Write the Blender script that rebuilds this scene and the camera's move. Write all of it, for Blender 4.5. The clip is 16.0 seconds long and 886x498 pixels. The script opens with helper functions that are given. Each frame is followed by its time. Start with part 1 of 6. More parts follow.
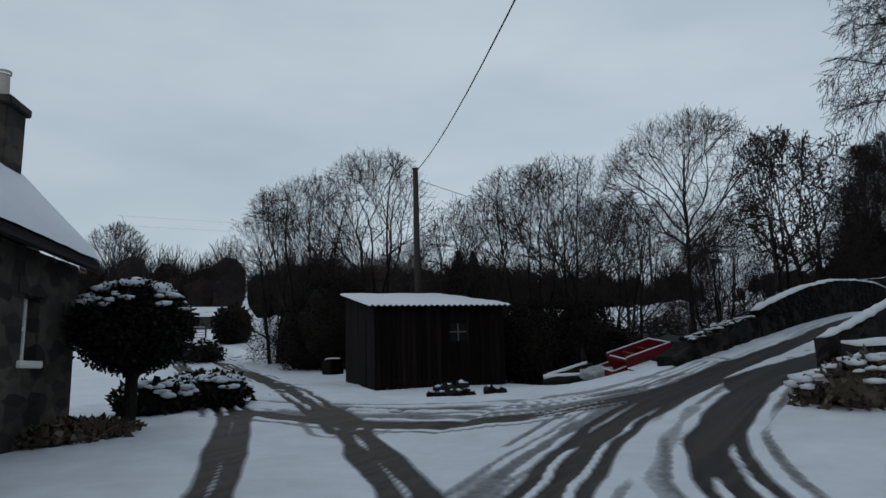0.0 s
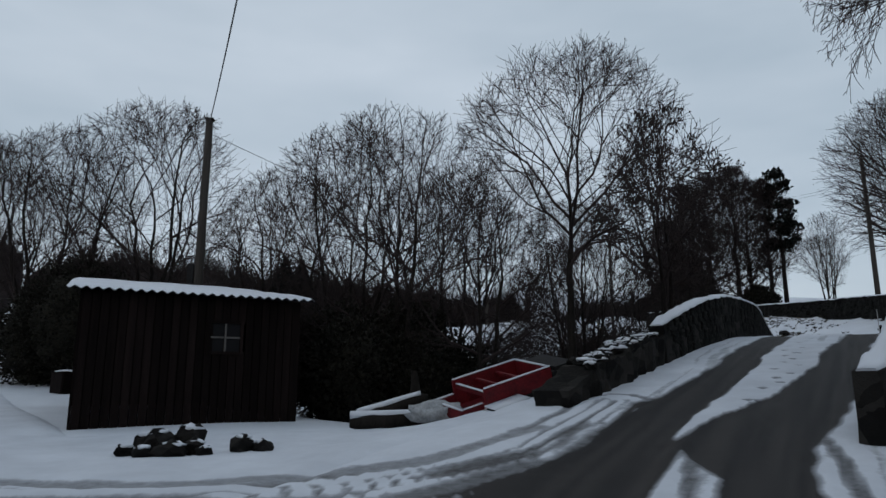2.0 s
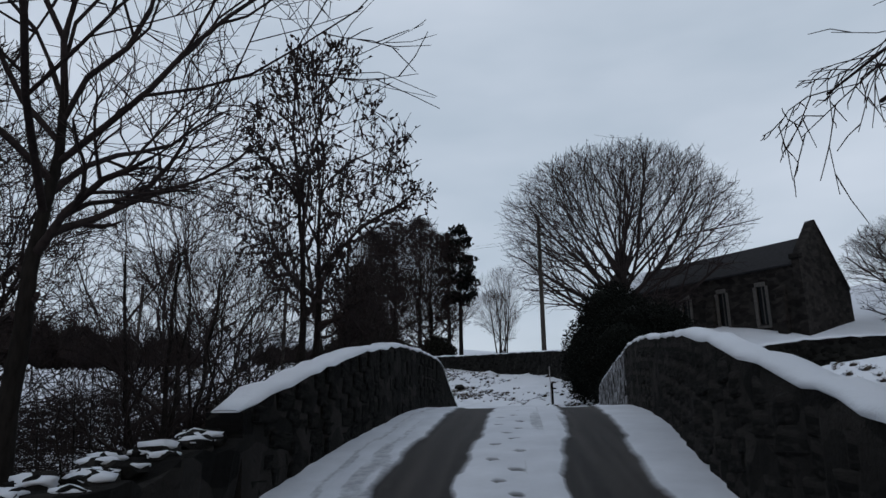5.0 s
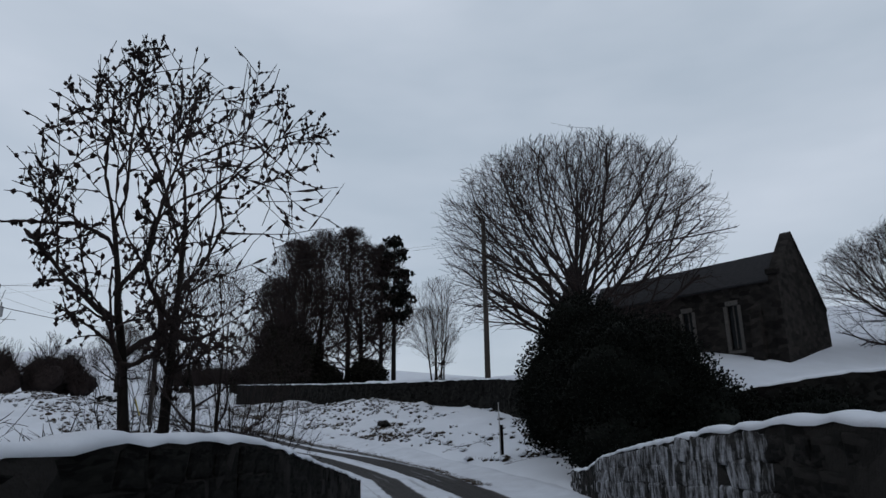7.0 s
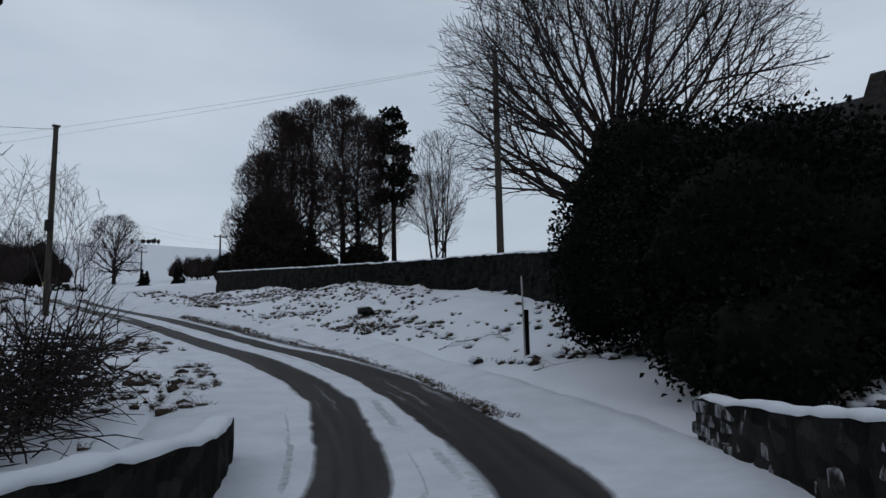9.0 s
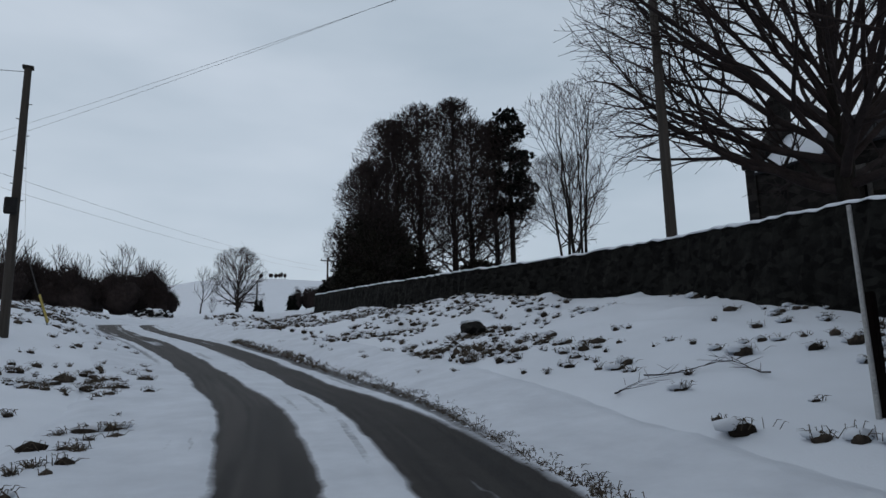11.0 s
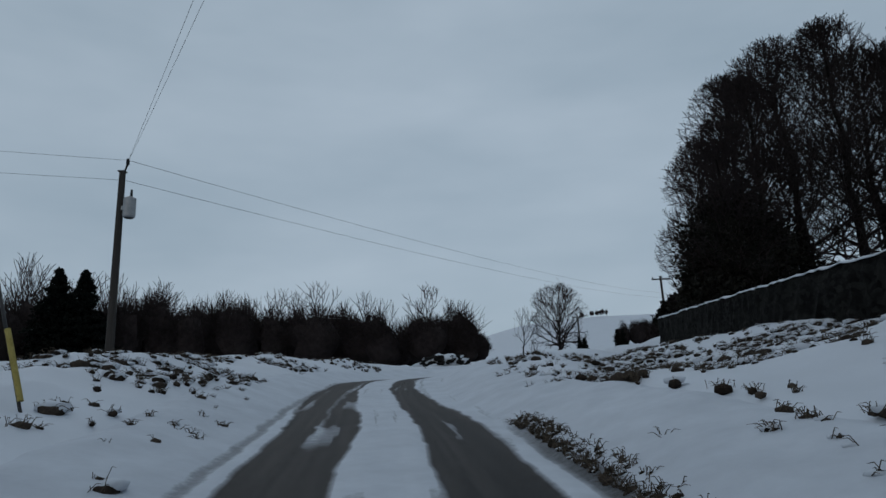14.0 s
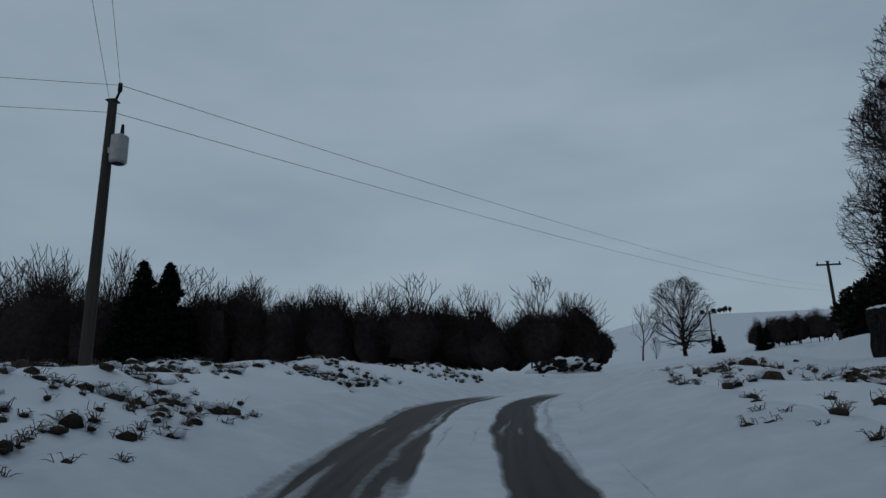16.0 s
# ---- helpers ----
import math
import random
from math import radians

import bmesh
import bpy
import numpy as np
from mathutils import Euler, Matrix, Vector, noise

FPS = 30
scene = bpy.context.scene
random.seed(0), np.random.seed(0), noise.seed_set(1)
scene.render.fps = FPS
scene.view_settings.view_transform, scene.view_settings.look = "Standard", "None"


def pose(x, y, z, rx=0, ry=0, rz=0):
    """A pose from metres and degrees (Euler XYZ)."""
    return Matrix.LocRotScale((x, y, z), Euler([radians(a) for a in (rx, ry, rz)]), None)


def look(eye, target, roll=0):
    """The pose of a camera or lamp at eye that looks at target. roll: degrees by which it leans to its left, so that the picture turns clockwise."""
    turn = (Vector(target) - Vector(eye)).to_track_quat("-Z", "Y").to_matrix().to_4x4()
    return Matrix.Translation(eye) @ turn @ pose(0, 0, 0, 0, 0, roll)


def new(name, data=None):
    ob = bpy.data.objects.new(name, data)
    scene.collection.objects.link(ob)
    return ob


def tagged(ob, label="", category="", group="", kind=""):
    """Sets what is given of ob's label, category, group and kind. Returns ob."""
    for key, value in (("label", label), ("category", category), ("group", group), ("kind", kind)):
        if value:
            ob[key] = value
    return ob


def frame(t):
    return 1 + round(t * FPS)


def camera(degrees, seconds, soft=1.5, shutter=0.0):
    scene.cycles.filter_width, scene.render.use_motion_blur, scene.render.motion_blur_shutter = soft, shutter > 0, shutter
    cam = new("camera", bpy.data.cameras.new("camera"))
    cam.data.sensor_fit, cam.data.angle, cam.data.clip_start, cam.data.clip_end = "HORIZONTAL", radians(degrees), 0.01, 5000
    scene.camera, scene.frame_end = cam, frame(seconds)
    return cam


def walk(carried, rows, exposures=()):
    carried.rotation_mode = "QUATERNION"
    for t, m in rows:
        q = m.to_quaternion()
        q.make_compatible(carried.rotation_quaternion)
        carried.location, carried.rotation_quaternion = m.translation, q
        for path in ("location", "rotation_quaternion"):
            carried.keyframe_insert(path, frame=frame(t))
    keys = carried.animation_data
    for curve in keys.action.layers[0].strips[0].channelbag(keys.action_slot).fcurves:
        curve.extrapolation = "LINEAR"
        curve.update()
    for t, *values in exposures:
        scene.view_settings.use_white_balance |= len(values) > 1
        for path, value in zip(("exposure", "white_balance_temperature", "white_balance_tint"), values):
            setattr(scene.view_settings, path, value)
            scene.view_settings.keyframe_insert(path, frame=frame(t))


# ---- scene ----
cam = camera(66.0, 16.0, soft=1.5)
PATH = [
    (0, (2.1, -2.36, 0.594), (1.914, -0.399, 0.944), -1.6),
    (0.5, (1.876, -1.007, 0.649), (1.776, 0.96, 0.997), -0.9),
    (1, (1.874, 0.603, 0.652), (1.898, 2.571, 1.008), -0.8),
    (1.5, (2.153, 2.22, 0.689), (2.319, 4.177, 1.065), -0.2),
    (2, (2.627, 3.633, 0.803), (2.918, 5.573, 1.194), 0.1),
    (2.5, (3.244, 4.719, 0.892), (3.654, 6.636, 1.291), 0.1),
    (3, (3.843, 5.577, 0.999), (4.38, 7.459, 1.414), 0.7),
    (3.5, (4.452, 6.694, 1.194), (5.13, 8.525, 1.627), -0.3),
    (4, (5.039, 7.788, 1.336), (5.871, 9.549, 1.791), -0.4),
    (4.5, (5.619, 8.678, 1.491), (6.592, 10.364, 1.952), -0.4),
    (5, (6.397, 9.607, 1.649), (7.483, 11.206, 2.162), -0.6),
    (5.2, (6.77, 10.09, 1.70), (7.875, 11.67, 2.225), -0.8),
    (5.7, (7.95, 11.55, 2.02), (9.10, 13.09, 2.57), -0.9),
    (6.2, (9.27, 13.11, 2.36), (10.45, 14.63, 2.93), -0.9),
    (6.7, (10.83, 14.95, 2.74), (12.04, 16.45, 3.31), -0.8),
    (7.3, (12.809, 17.254, 3.06), (14.037, 18.722, 3.623), -0.8),
    (7.5, (13.468, 17.965, 3.14), (14.707, 19.447, 3.643), -0.6),
    (7.8, (14.445, 19.016, 3.23), (15.701, 20.52, 3.615), -1.2),
    (8, (15.007, 19.694, 3.25), (16.273, 21.207, 3.571), -1.0),
    (8.2, (15.575, 20.355, 3.25), (16.845, 21.874, 3.520), -1.0),
    (10.3, (21.909, 28.199, 2.941), (23.0, 29.844, 3.263), -0.3),
    (10.5, (22.396, 29.006, 2.971), (23.447, 30.673, 3.313), -0.4),
    (11, (23.535, 31.214, 3.182), (24.476, 32.941, 3.541), -1.2),
    (11.5, (24.581, 33.555, 3.321), (25.385, 35.346, 3.702), -1.1),
    (12, (25.414, 35.828, 3.521), (26.073, 37.673, 3.924), -1.8),
    (12.5, (26.084, 38.105, 3.713), (26.59, 39.995, 4.128), -1.9),
    (13, (26.759, 41.18, 3.965), (27.112, 43.101, 4.399), -2.4),
    (13.5, (27.231, 44.222, 4.229), (27.429, 46.156, 4.697), -2.6),
    (14, (27.421, 47.009, 4.453), (27.494, 48.944, 4.953), -2.8),
    (14.5, (27.464, 49.504, 4.752), (27.423, 51.435, 5.269), -2.6),
    (15, (27.334, 51.777, 5.051), (27.203, 53.705, 5.567), -2.1),
    (15.5, (27.172, 53.735, 5.314), (26.977, 55.66, 5.821), -1.8),
    (16, (27.148, 55.523, 5.511), (26.911, 57.443, 6.018), -1.5),
]
EXPOSURES = [(0, -0.02, 6500, 10), (2, 0.05, 6500, 13), (4.5, 0.16, 6540, 16), (8, 0.03, 6540, 16), (11, 0.05, 6520, 14), (12, -0.10, 6330, 11), (13, -0.25, 6270, 11), (15, -0.58, 6060, 8), (16, -0.70, 6060, 8)]
walk(cam, [(t, look(eye, target, roll)) for t, eye, target, roll in PATH], EXPOSURES)

# ---- light: an overcast winter afternoon ----
world = bpy.data.worlds.new("world")
scene.world = world
world.use_nodes = True
wn, wl = world.node_tree.nodes, world.node_tree.links
bg = wn["Background"]
sky = wn.new("ShaderNodeTexSky")
sky.sky_type, sky.sun_disc = "NISHITA", False
sky.sun_elevation, sky.sun_rotation = radians(14), radians(200)
sky.air_density, sky.dust_density = 1.0, 3.0
geo_in = wn.new("ShaderNodeTexCoord")
stretch = wn.new("ShaderNodeMapping")
stretch.inputs["Scale"].default_value = (1.3, 1.3, 4.0)
cloud = wn.new("ShaderNodeTexNoise")
cloud.inputs["Scale"].default_value, cloud.inputs["Detail"].default_value = 1.6, 4.0
ramp = wn.new("ShaderNodeValToRGB")
ramp.color_ramp.elements[0].position, ramp.color_ramp.elements[0].color = 0.30, (4.2, 5.15, 5.9, 1)
ramp.color_ramp.elements[1].position, ramp.color_ramp.elements[1].color = 0.72, (5.8, 6.7, 7.45, 1)
veil = wn.new("ShaderNodeMix")
veil.data_type = "RGBA"
veil.inputs["Factor"].default_value = 0.88
wl.new(geo_in.outputs["Generated"], stretch.inputs["Vector"])
wl.new(stretch.outputs["Vector"], cloud.inputs["Vector"])
wl.new(cloud.outputs["Fac"], ramp.inputs["Fac"])
wl.new(sky.outputs["Color"], veil.inputs["A"])
wl.new(ramp.outputs["Color"], veil.inputs["B"])
wl.new(veil.outputs["Result"], bg.inputs["Color"])
bg.inputs["Strength"].default_value = 0.10
sun_data = bpy.data.lights.new("sun", "SUN")
sun_data.energy, sun_data.angle, sun_data.color = 0.3, radians(40), (1.0, 0.96, 0.9)
sun = new("sun", sun_data)
sun.matrix_world = look((0, 0, 60), (12, -30, 30))

# ---- materials ----


def shader(name, rough=0.8, metal=0.0):
    m = bpy.data.materials.new(name)
    m.use_nodes = True
    b = m.node_tree.nodes["Principled BSDF"]
    b.inputs["Roughness"].default_value, b.inputs["Metallic"].default_value = rough, metal
    b.inputs["Specular IOR Level"].default_value = 0.2
    return m, m.node_tree.nodes, m.node_tree.links, b


def noise_node(nodes, links, scale, detail=4.0, rough=0.6, stretch=None, coords="Object"):
    tex = nodes.new("ShaderNodeTexNoise")
    tex.inputs["Scale"].default_value, tex.inputs["Detail"].default_value, tex.inputs["Roughness"].default_value = scale, detail, rough
    where = nodes.new("ShaderNodeTexCoord")
    mapping = nodes.new("ShaderNodeMapping")
    if stretch:
        mapping.inputs["Scale"].default_value = stretch
    links.new(where.outputs[coords], mapping.inputs["Vector"])
    links.new(mapping.outputs["Vector"], tex.inputs["Vector"])
    return tex


def ramp_node(nodes, links, fac, stops):
    r = nodes.new("ShaderNodeValToRGB")
    for k, (at, c) in enumerate(stops):
        e = r.color_ramp.elements[k] if k < 2 else r.color_ramp.elements.new(at)
        e.position, e.color = at, (*c, 1)
    links.new(fac, r.inputs["Fac"])
    return r


def bump_node(nodes, links, height, b, strength=0.4, distance=0.02):
    n = nodes.new("ShaderNodeBump")
    n.inputs["Strength"].default_value, n.inputs["Distance"].default_value = strength, distance
    links.new(height, n.inputs["Height"])
    links.new(n.outputs["Normal"], b.inputs["Normal"])
    return n


def mixed(nodes, links, fac, a, b):
    m = nodes.new("ShaderNodeMix")
    m.data_type = "RGBA"
    if isinstance(fac, float):
        m.inputs["Factor"].default_value = fac
    else:
        links.new(fac, m.inputs["Factor"])
    for key, v in (("A", a), ("B", b)):
        if isinstance(v, tuple):
            m.inputs[key].default_value = (*v, 1)
        else:
            links.new(v, m.inputs[key])
    return m.outputs["Result"]


def grainy(name, dark, light, scale=6.0, fine=60.0, rough=0.85, metal=0.0, stretch=None, bump=0.4, spread=0.01, vary=0.0):
    """A surface with large blotches and fine grain."""
    m, nodes, links, b = shader(name, rough, metal)
    big = noise_node(nodes, links, scale, 5.0, 0.65, stretch)
    small = noise_node(nodes, links, fine, 3.0, 0.6, stretch)
    mean = nodes.new("ShaderNodeMath")
    mean.operation = "MULTIPLY_ADD"
    mean.inputs[1].default_value = 0.45
    links.new(small.outputs["Fac"], mean.inputs[0])
    half = nodes.new("ShaderNodeMath")
    half.operation = "MULTIPLY"
    half.inputs[1].default_value = 0.55
    links.new(big.outputs["Fac"], half.inputs[0])
    links.new(half.outputs[0], mean.inputs[2])
    colour = ramp_node(nodes, links, mean.outputs[0], [(0.34, dark), (0.66, light)]).outputs["Color"]
    if vary:
        info = nodes.new("ShaderNodeObjectInfo")
        geo = nodes.new("ShaderNodeNewGeometry")
        add = nodes.new("ShaderNodeMath")
        add.operation = "ADD"
        links.new(info.outputs["Random"], add.inputs[0])
        links.new(geo.outputs["Random Per Island"], add.inputs[1])
        frac = nodes.new("ShaderNodeMath")
        frac.operation = "FRACT"
        links.new(add.outputs[0], frac.inputs[0])
        hsv = nodes.new("ShaderNodeHueSaturation")
        rng = nodes.new("ShaderNodeMapRange")
        rng.inputs["To Min"].default_value, rng.inputs["To Max"].default_value = 1 - vary, 1 + vary
        links.new(frac.outputs[0], rng.inputs["Value"])
        links.new(rng.outputs["Result"], hsv.inputs["Value"])
        links.new(colour, hsv.inputs["Color"])
        colour = hsv.outputs["Color"]
    links.new(colour, b.inputs["Base Color"])
    bump_node(nodes, links, mean.outputs[0], b, bump, spread)
    return m


def make_snow(name="snow", tint=(0.55, 0.585, 0.64)):
    m, nodes, links, b = shader(name, 0.75)
    big = noise_node(nodes, links, 0.5, 5.0, 0.6)
    fine = noise_node(nodes, links, 28.0, 4.0, 0.7)
    base = ramp_node(nodes, links, big.outputs["Fac"], [(0.3, tuple(0.90 * v for v in tint)), (0.7, tint)])
    links.new(base.outputs["Color"], b.inputs["Base Color"])
    bump_node(nodes, links, fine.outputs["Fac"], b, 0.35, 0.02)
    b.inputs["Subsurface Weight"].default_value = 0.0
    return m


def make_lane():
    """Trodden snow, slush and wet tarmac, shared out by the wheel-track mask of the mesh."""
    m, nodes, links, b = shader("snowy_tarmac", 0.7)
    b.inputs["Specular IOR Level"].default_value = 0.08
    mask = nodes.new("ShaderNodeAttribute")
    mask.attribute_name = "bare"
    ragged = noise_node(nodes, links, 9.0, 6.0, 0.72)
    fine = noise_node(nodes, links, 55.0, 4.0, 0.7)
    streak = noise_node(nodes, links, 1.4, 5.0, 0.65)
    shift = nodes.new("ShaderNodeMath")
    shift.operation = "MULTIPLY_ADD"
    shift.inputs[1].default_value = 0.34
    links.new(ragged.outputs["Fac"], shift.inputs[0])
    links.new(mask.outputs["Fac"], shift.inputs[2])
    shift2 = nodes.new("ShaderNodeMath")
    shift2.operation = "MULTIPLY_ADD"
    shift2.inputs[1].default_value = 0.16
    links.new(streak.outputs["Fac"], shift2.inputs[0])
    links.new(shift.outputs[0], shift2.inputs[2])
    edge = ramp_node(nodes, links, shift2.outputs[0], [(0.50, (0, 0, 0)), (0.62, (0.45, 0.45, 0.45)), (0.92, (1, 1, 1))])
    tarmac = ramp_node(nodes, links, fine.outputs["Fac"], [(0.35, (0.009, 0.009, 0.010)), (0.7, (0.026, 0.025, 0.025))])
    lines = nodes.new("ShaderNodeAttribute")
    lines.attribute_name = "streak"
    film = ramp_node(nodes, links, lines.outputs["Fac"], [(0.30, (0, 0, 0)), (0.80, (1, 1, 1))])
    slush = mixed(nodes, links, film.outputs["Color"], tarmac.outputs["Color"], (0.036, 0.033, 0.032))
    snow = ramp_node(nodes, links, streak.outputs["Fac"], [(0.3, (0.45, 0.48, 0.53)), (0.7, (0.55, 0.585, 0.64))])
    links.new(mixed(nodes, links, edge.outputs["Color"], snow.outputs["Color"], slush), b.inputs["Base Color"])
    gloss = nodes.new("ShaderNodeMapRange")
    gloss.inputs["To Min"].default_value, gloss.inputs["To Max"].default_value = 0.85, 0.62
    links.new(edge.outputs["Color"], gloss.inputs["Value"])
    links.new(gloss.outputs["Result"], b.inputs["Roughness"])
    bump_node(nodes, links, fine.outputs["Fac"], b, 0.5, 0.02)
    return m


def make_stone(name, dark, light, cell=5.0):
    m, nodes, links, b = shader(name, 0.9)
    vor = nodes.new("ShaderNodeTexVoronoi")
    vor.feature = "F1"
    vor.inputs["Scale"].default_value = cell
    where = nodes.new("ShaderNodeTexCoord")
    squash = nodes.new("ShaderNodeMapping")
    squash.inputs["Scale"].default_value = (1, 1, 1.8)
    warp = noise_node(nodes, links, 3.0, 3.0)
    links.new(where.outputs["Object"], squash.inputs["Vector"])
    vec = nodes.new("ShaderNodeMix")
    vec.data_type = "VECTOR"
    vec.inputs["Factor"].default_value = 0.12
    links.new(squash.outputs["Vector"], vec.inputs[4])
    links.new(warp.outputs["Color"], vec.inputs[5])
    links.new(vec.outputs[1], vor.inputs["Vector"])
    grain = noise_node(nodes, links, 30.0, 5.0, 0.7)
    base = ramp_node(nodes, links, vor.outputs["Color"], [(0.2, dark), (0.8, light)])
    stain = noise_node(nodes, links, 1.3, 5.0, 0.65)
    wear = ramp_node(nodes, links, stain.outputs["Fac"], [(0.35, (0.55, 0.55, 0.55)), (0.7, (1.1, 1.1, 1.05))])
    mul = nodes.new("ShaderNodeMix")
    mul.data_type, mul.blend_type = "RGBA", "MULTIPLY"
    mul.inputs["Factor"].default_value = 1.0
    links.new(base.outputs["Color"], mul.inputs["A"])
    links.new(wear.outputs["Color"], mul.inputs["B"])
    links.new(mul.outputs["Result"], b.inputs["Base Color"])
    both = nodes.new("ShaderNodeMath")
    both.operation = "MULTIPLY_ADD"
    both.inputs[1].default_value = -0.6
    links.new(vor.outputs["Distance"], both.inputs[0])
    links.new(grain.outputs["Fac"], both.inputs[2])
    bump_node(nodes, links, both.outputs[0], b, 0.7, 0.05)
    return m


SNOW = make_snow()
LANE_MAT = make_lane()
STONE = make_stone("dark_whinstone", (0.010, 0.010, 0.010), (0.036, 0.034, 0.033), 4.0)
# a darker version of the whinstone
NEAR_BLACK_STONE = make_stone("near_black_stone", (0.004, 0.004, 0.004), (0.018, 0.018, 0.017), 5.0)
RUBBLE = make_stone("sandstone_rubble", (0.030, 0.027, 0.024), (0.10, 0.086, 0.074), 3.4)
CHURCH_STONE = make_stone("church_sandstone", (0.014, 0.013, 0.013), (0.034, 0.031, 0.030), 2.0)
BARK = grainy("wet_bark", (0.006, 0.0055, 0.005), (0.022, 0.019, 0.017), 3.0, 30.0, 0.9, stretch=(1, 1, 0.3), bump=0.6)
TWIG = grainy("dark_twig", (0.014, 0.011, 0.011), (0.038, 0.030, 0.029), 2.0, 25.0, 0.9)
IVY = grainy("evergreen_leaf", (0.006, 0.006, 0.005), (0.019, 0.018, 0.014), 3.0, 30.0, 0.65, vary=0.5)
NEEDLE = grainy("conifer_needle", (0.002, 0.003, 0.0025), (0.008, 0.010, 0.008), 3.0, 30.0, 0.75, vary=0.4)
PLANK = grainy("dark_weathered_plank", (0.003, 0.0022, 0.0022), (0.012, 0.008, 0.0075), 2.0, 40.0, 0.85, stretch=(6, 6, 0.5), vary=0.45)
for _m in (IVY, NEEDLE, TWIG, BARK, STONE, NEAR_BLACK_STONE, CHURCH_STONE, PLANK):
    _m.node_tree.nodes["Principled BSDF"].inputs["Specular IOR Level"].default_value = 0.05
POLE_WOOD = grainy("creosoted_pole", (0.020, 0.018, 0.016), (0.058, 0.051, 0.046), 2.0, 40.0, 0.85, stretch=(8, 8, 0.4))
WHITE_PAINT = grainy("white_paint", (0.55, 0.55, 0.53), (0.75, 0.75, 0.73), 5.0, 50.0, 0.5, bump=0.1)
RED_PAINT = grainy("scuffed_red_paint", (0.04, 0.004, 0.006), (0.15, 0.010, 0.014), 4.0, 40.0, 0.5, bump=0.15)
BLACK = grainy("black_rubber", (0.008, 0.008, 0.009), (0.02, 0.02, 0.021), 8.0, 60.0, 0.7)
GREY_METAL = grainy("grey_galvanised", (0.22, 0.23, 0.24), (0.36, 0.37, 0.38), 5.0, 50.0, 0.5, 0.6, bump=0.1)
SLATE = grainy("dark_slate", (0.012, 0.012, 0.014), (0.028, 0.029, 0.032), 4.0, 40.0, 0.9)
SLATE.node_tree.nodes["Principled BSDF"].inputs["Specular IOR Level"].default_value = 0.1
GRASS = grainy("withered_grass", (0.030, 0.025, 0.020), (0.110, 0.086, 0.062), 6.0, 40.0, 0.9, vary=0.4)
TURF = grainy("frozen_turf", (0.016, 0.013, 0.012), (0.060, 0.048, 0.038), 9.0, 50.0, 0.95, vary=0.5)
TURF.node_tree.nodes["Principled BSDF"].inputs["Specular IOR Level"].default_value = 0.05
GLASS, _n, _l, _b = shader("window_glass", 0.08)
_b.inputs["Base Color"].default_value = (0.012, 0.014, 0.016, 1)
_b.inputs["Specular IOR Level"].default_value = 0.18
DUSTY_GLASS, _n, _l, _b = shader("dusty_glass", 0.4)
_b.inputs["Base Color"].default_value = (0.007, 0.007, 0.008, 1)
_b.inputs["Specular IOR Level"].default_value = 0.06
BLACK.node_tree.nodes["Principled BSDF"].inputs["Specular IOR Level"].default_value = 0.12
BLUE = grainy("blue_plastic", (0.012, 0.022, 0.06), (0.02, 0.04, 0.10), 4.0, 40.0, 0.5)
CLAY = grainy("buff_chimney_clay", (0.30, 0.27, 0.24), (0.45, 0.41, 0.37), 6.0, 40.0, 0.8)
WIRE = grainy("dull_wire", (0.03, 0.03, 0.032), (0.06, 0.06, 0.062), 6.0, 60.0, 0.6, 0.3)
YELLOW = grainy("faded_yellow_sleeve", (0.25, 0.20, 0.05), (0.40, 0.33, 0.10), 5.0, 40.0, 0.6)
OLD_WHITE = grainy("weathered_white_paint", (0.20, 0.20, 0.20), (0.42, 0.42, 0.42), 5.0, 50.0, 0.7)
DRESSED = grainy("dressed_sandstone", (0.045, 0.042, 0.04), (0.10, 0.095, 0.09), 5.0, 40.0, 0.85)
SACK = grainy("pale_sack", (0.16, 0.17, 0.18), (0.36, 0.38, 0.40), 4.0, 30.0, 0.8)



def make_frosted(name, cover=0.5):
    """Stone plastered in places with wind-blown snow that has run down it."""
    m = make_stone(name, (0.010, 0.010, 0.010), (0.036, 0.034, 0.033), 4.0)
    nodes, links = m.node_tree.nodes, m.node_tree.links
    b = nodes["Principled BSDF"]
    stone = b.inputs["Base Color"].links[0].from_socket
    drip = noise_node(nodes, links, 3.2, 5.0, 0.7, (1.6, 1.6, 0.6))
    place = nodes.new("ShaderNodeNewGeometry")
    run = nodes.new("ShaderNodeMapping")
    run.inputs["Scale"].default_value = (2.6, 2.6, 1.1)
    links.new(place.outputs["Position"], run.inputs["Vector"])
    links.new(run.outputs["Vector"], drip.inputs["Vector"])
    fac = ramp_node(nodes, links, drip.outputs["Fac"], [(0.62 - 0.25 * cover, (0, 0, 0)), (0.80 - 0.25 * cover, (0.8, 0.8, 0.8))])
    links.new(mixed(nodes, links, fac.outputs["Color"], stone, (0.46, 0.48, 0.52)), b.inputs["Base Color"])
    return m


FROSTED = make_frosted("snow_streaked_stone", 0.70)

# ---- builders ----


def mesh_from(name, verts, faces, material=None, smooth_faces=False):
    me = bpy.data.meshes.new(name)
    me.from_pydata([tuple(v) for v in verts], [], [tuple(f) for f in faces])
    me.update()
    if material:
        me.materials.append(material)
    if smooth_faces:
        me.shade_smooth()
    return me


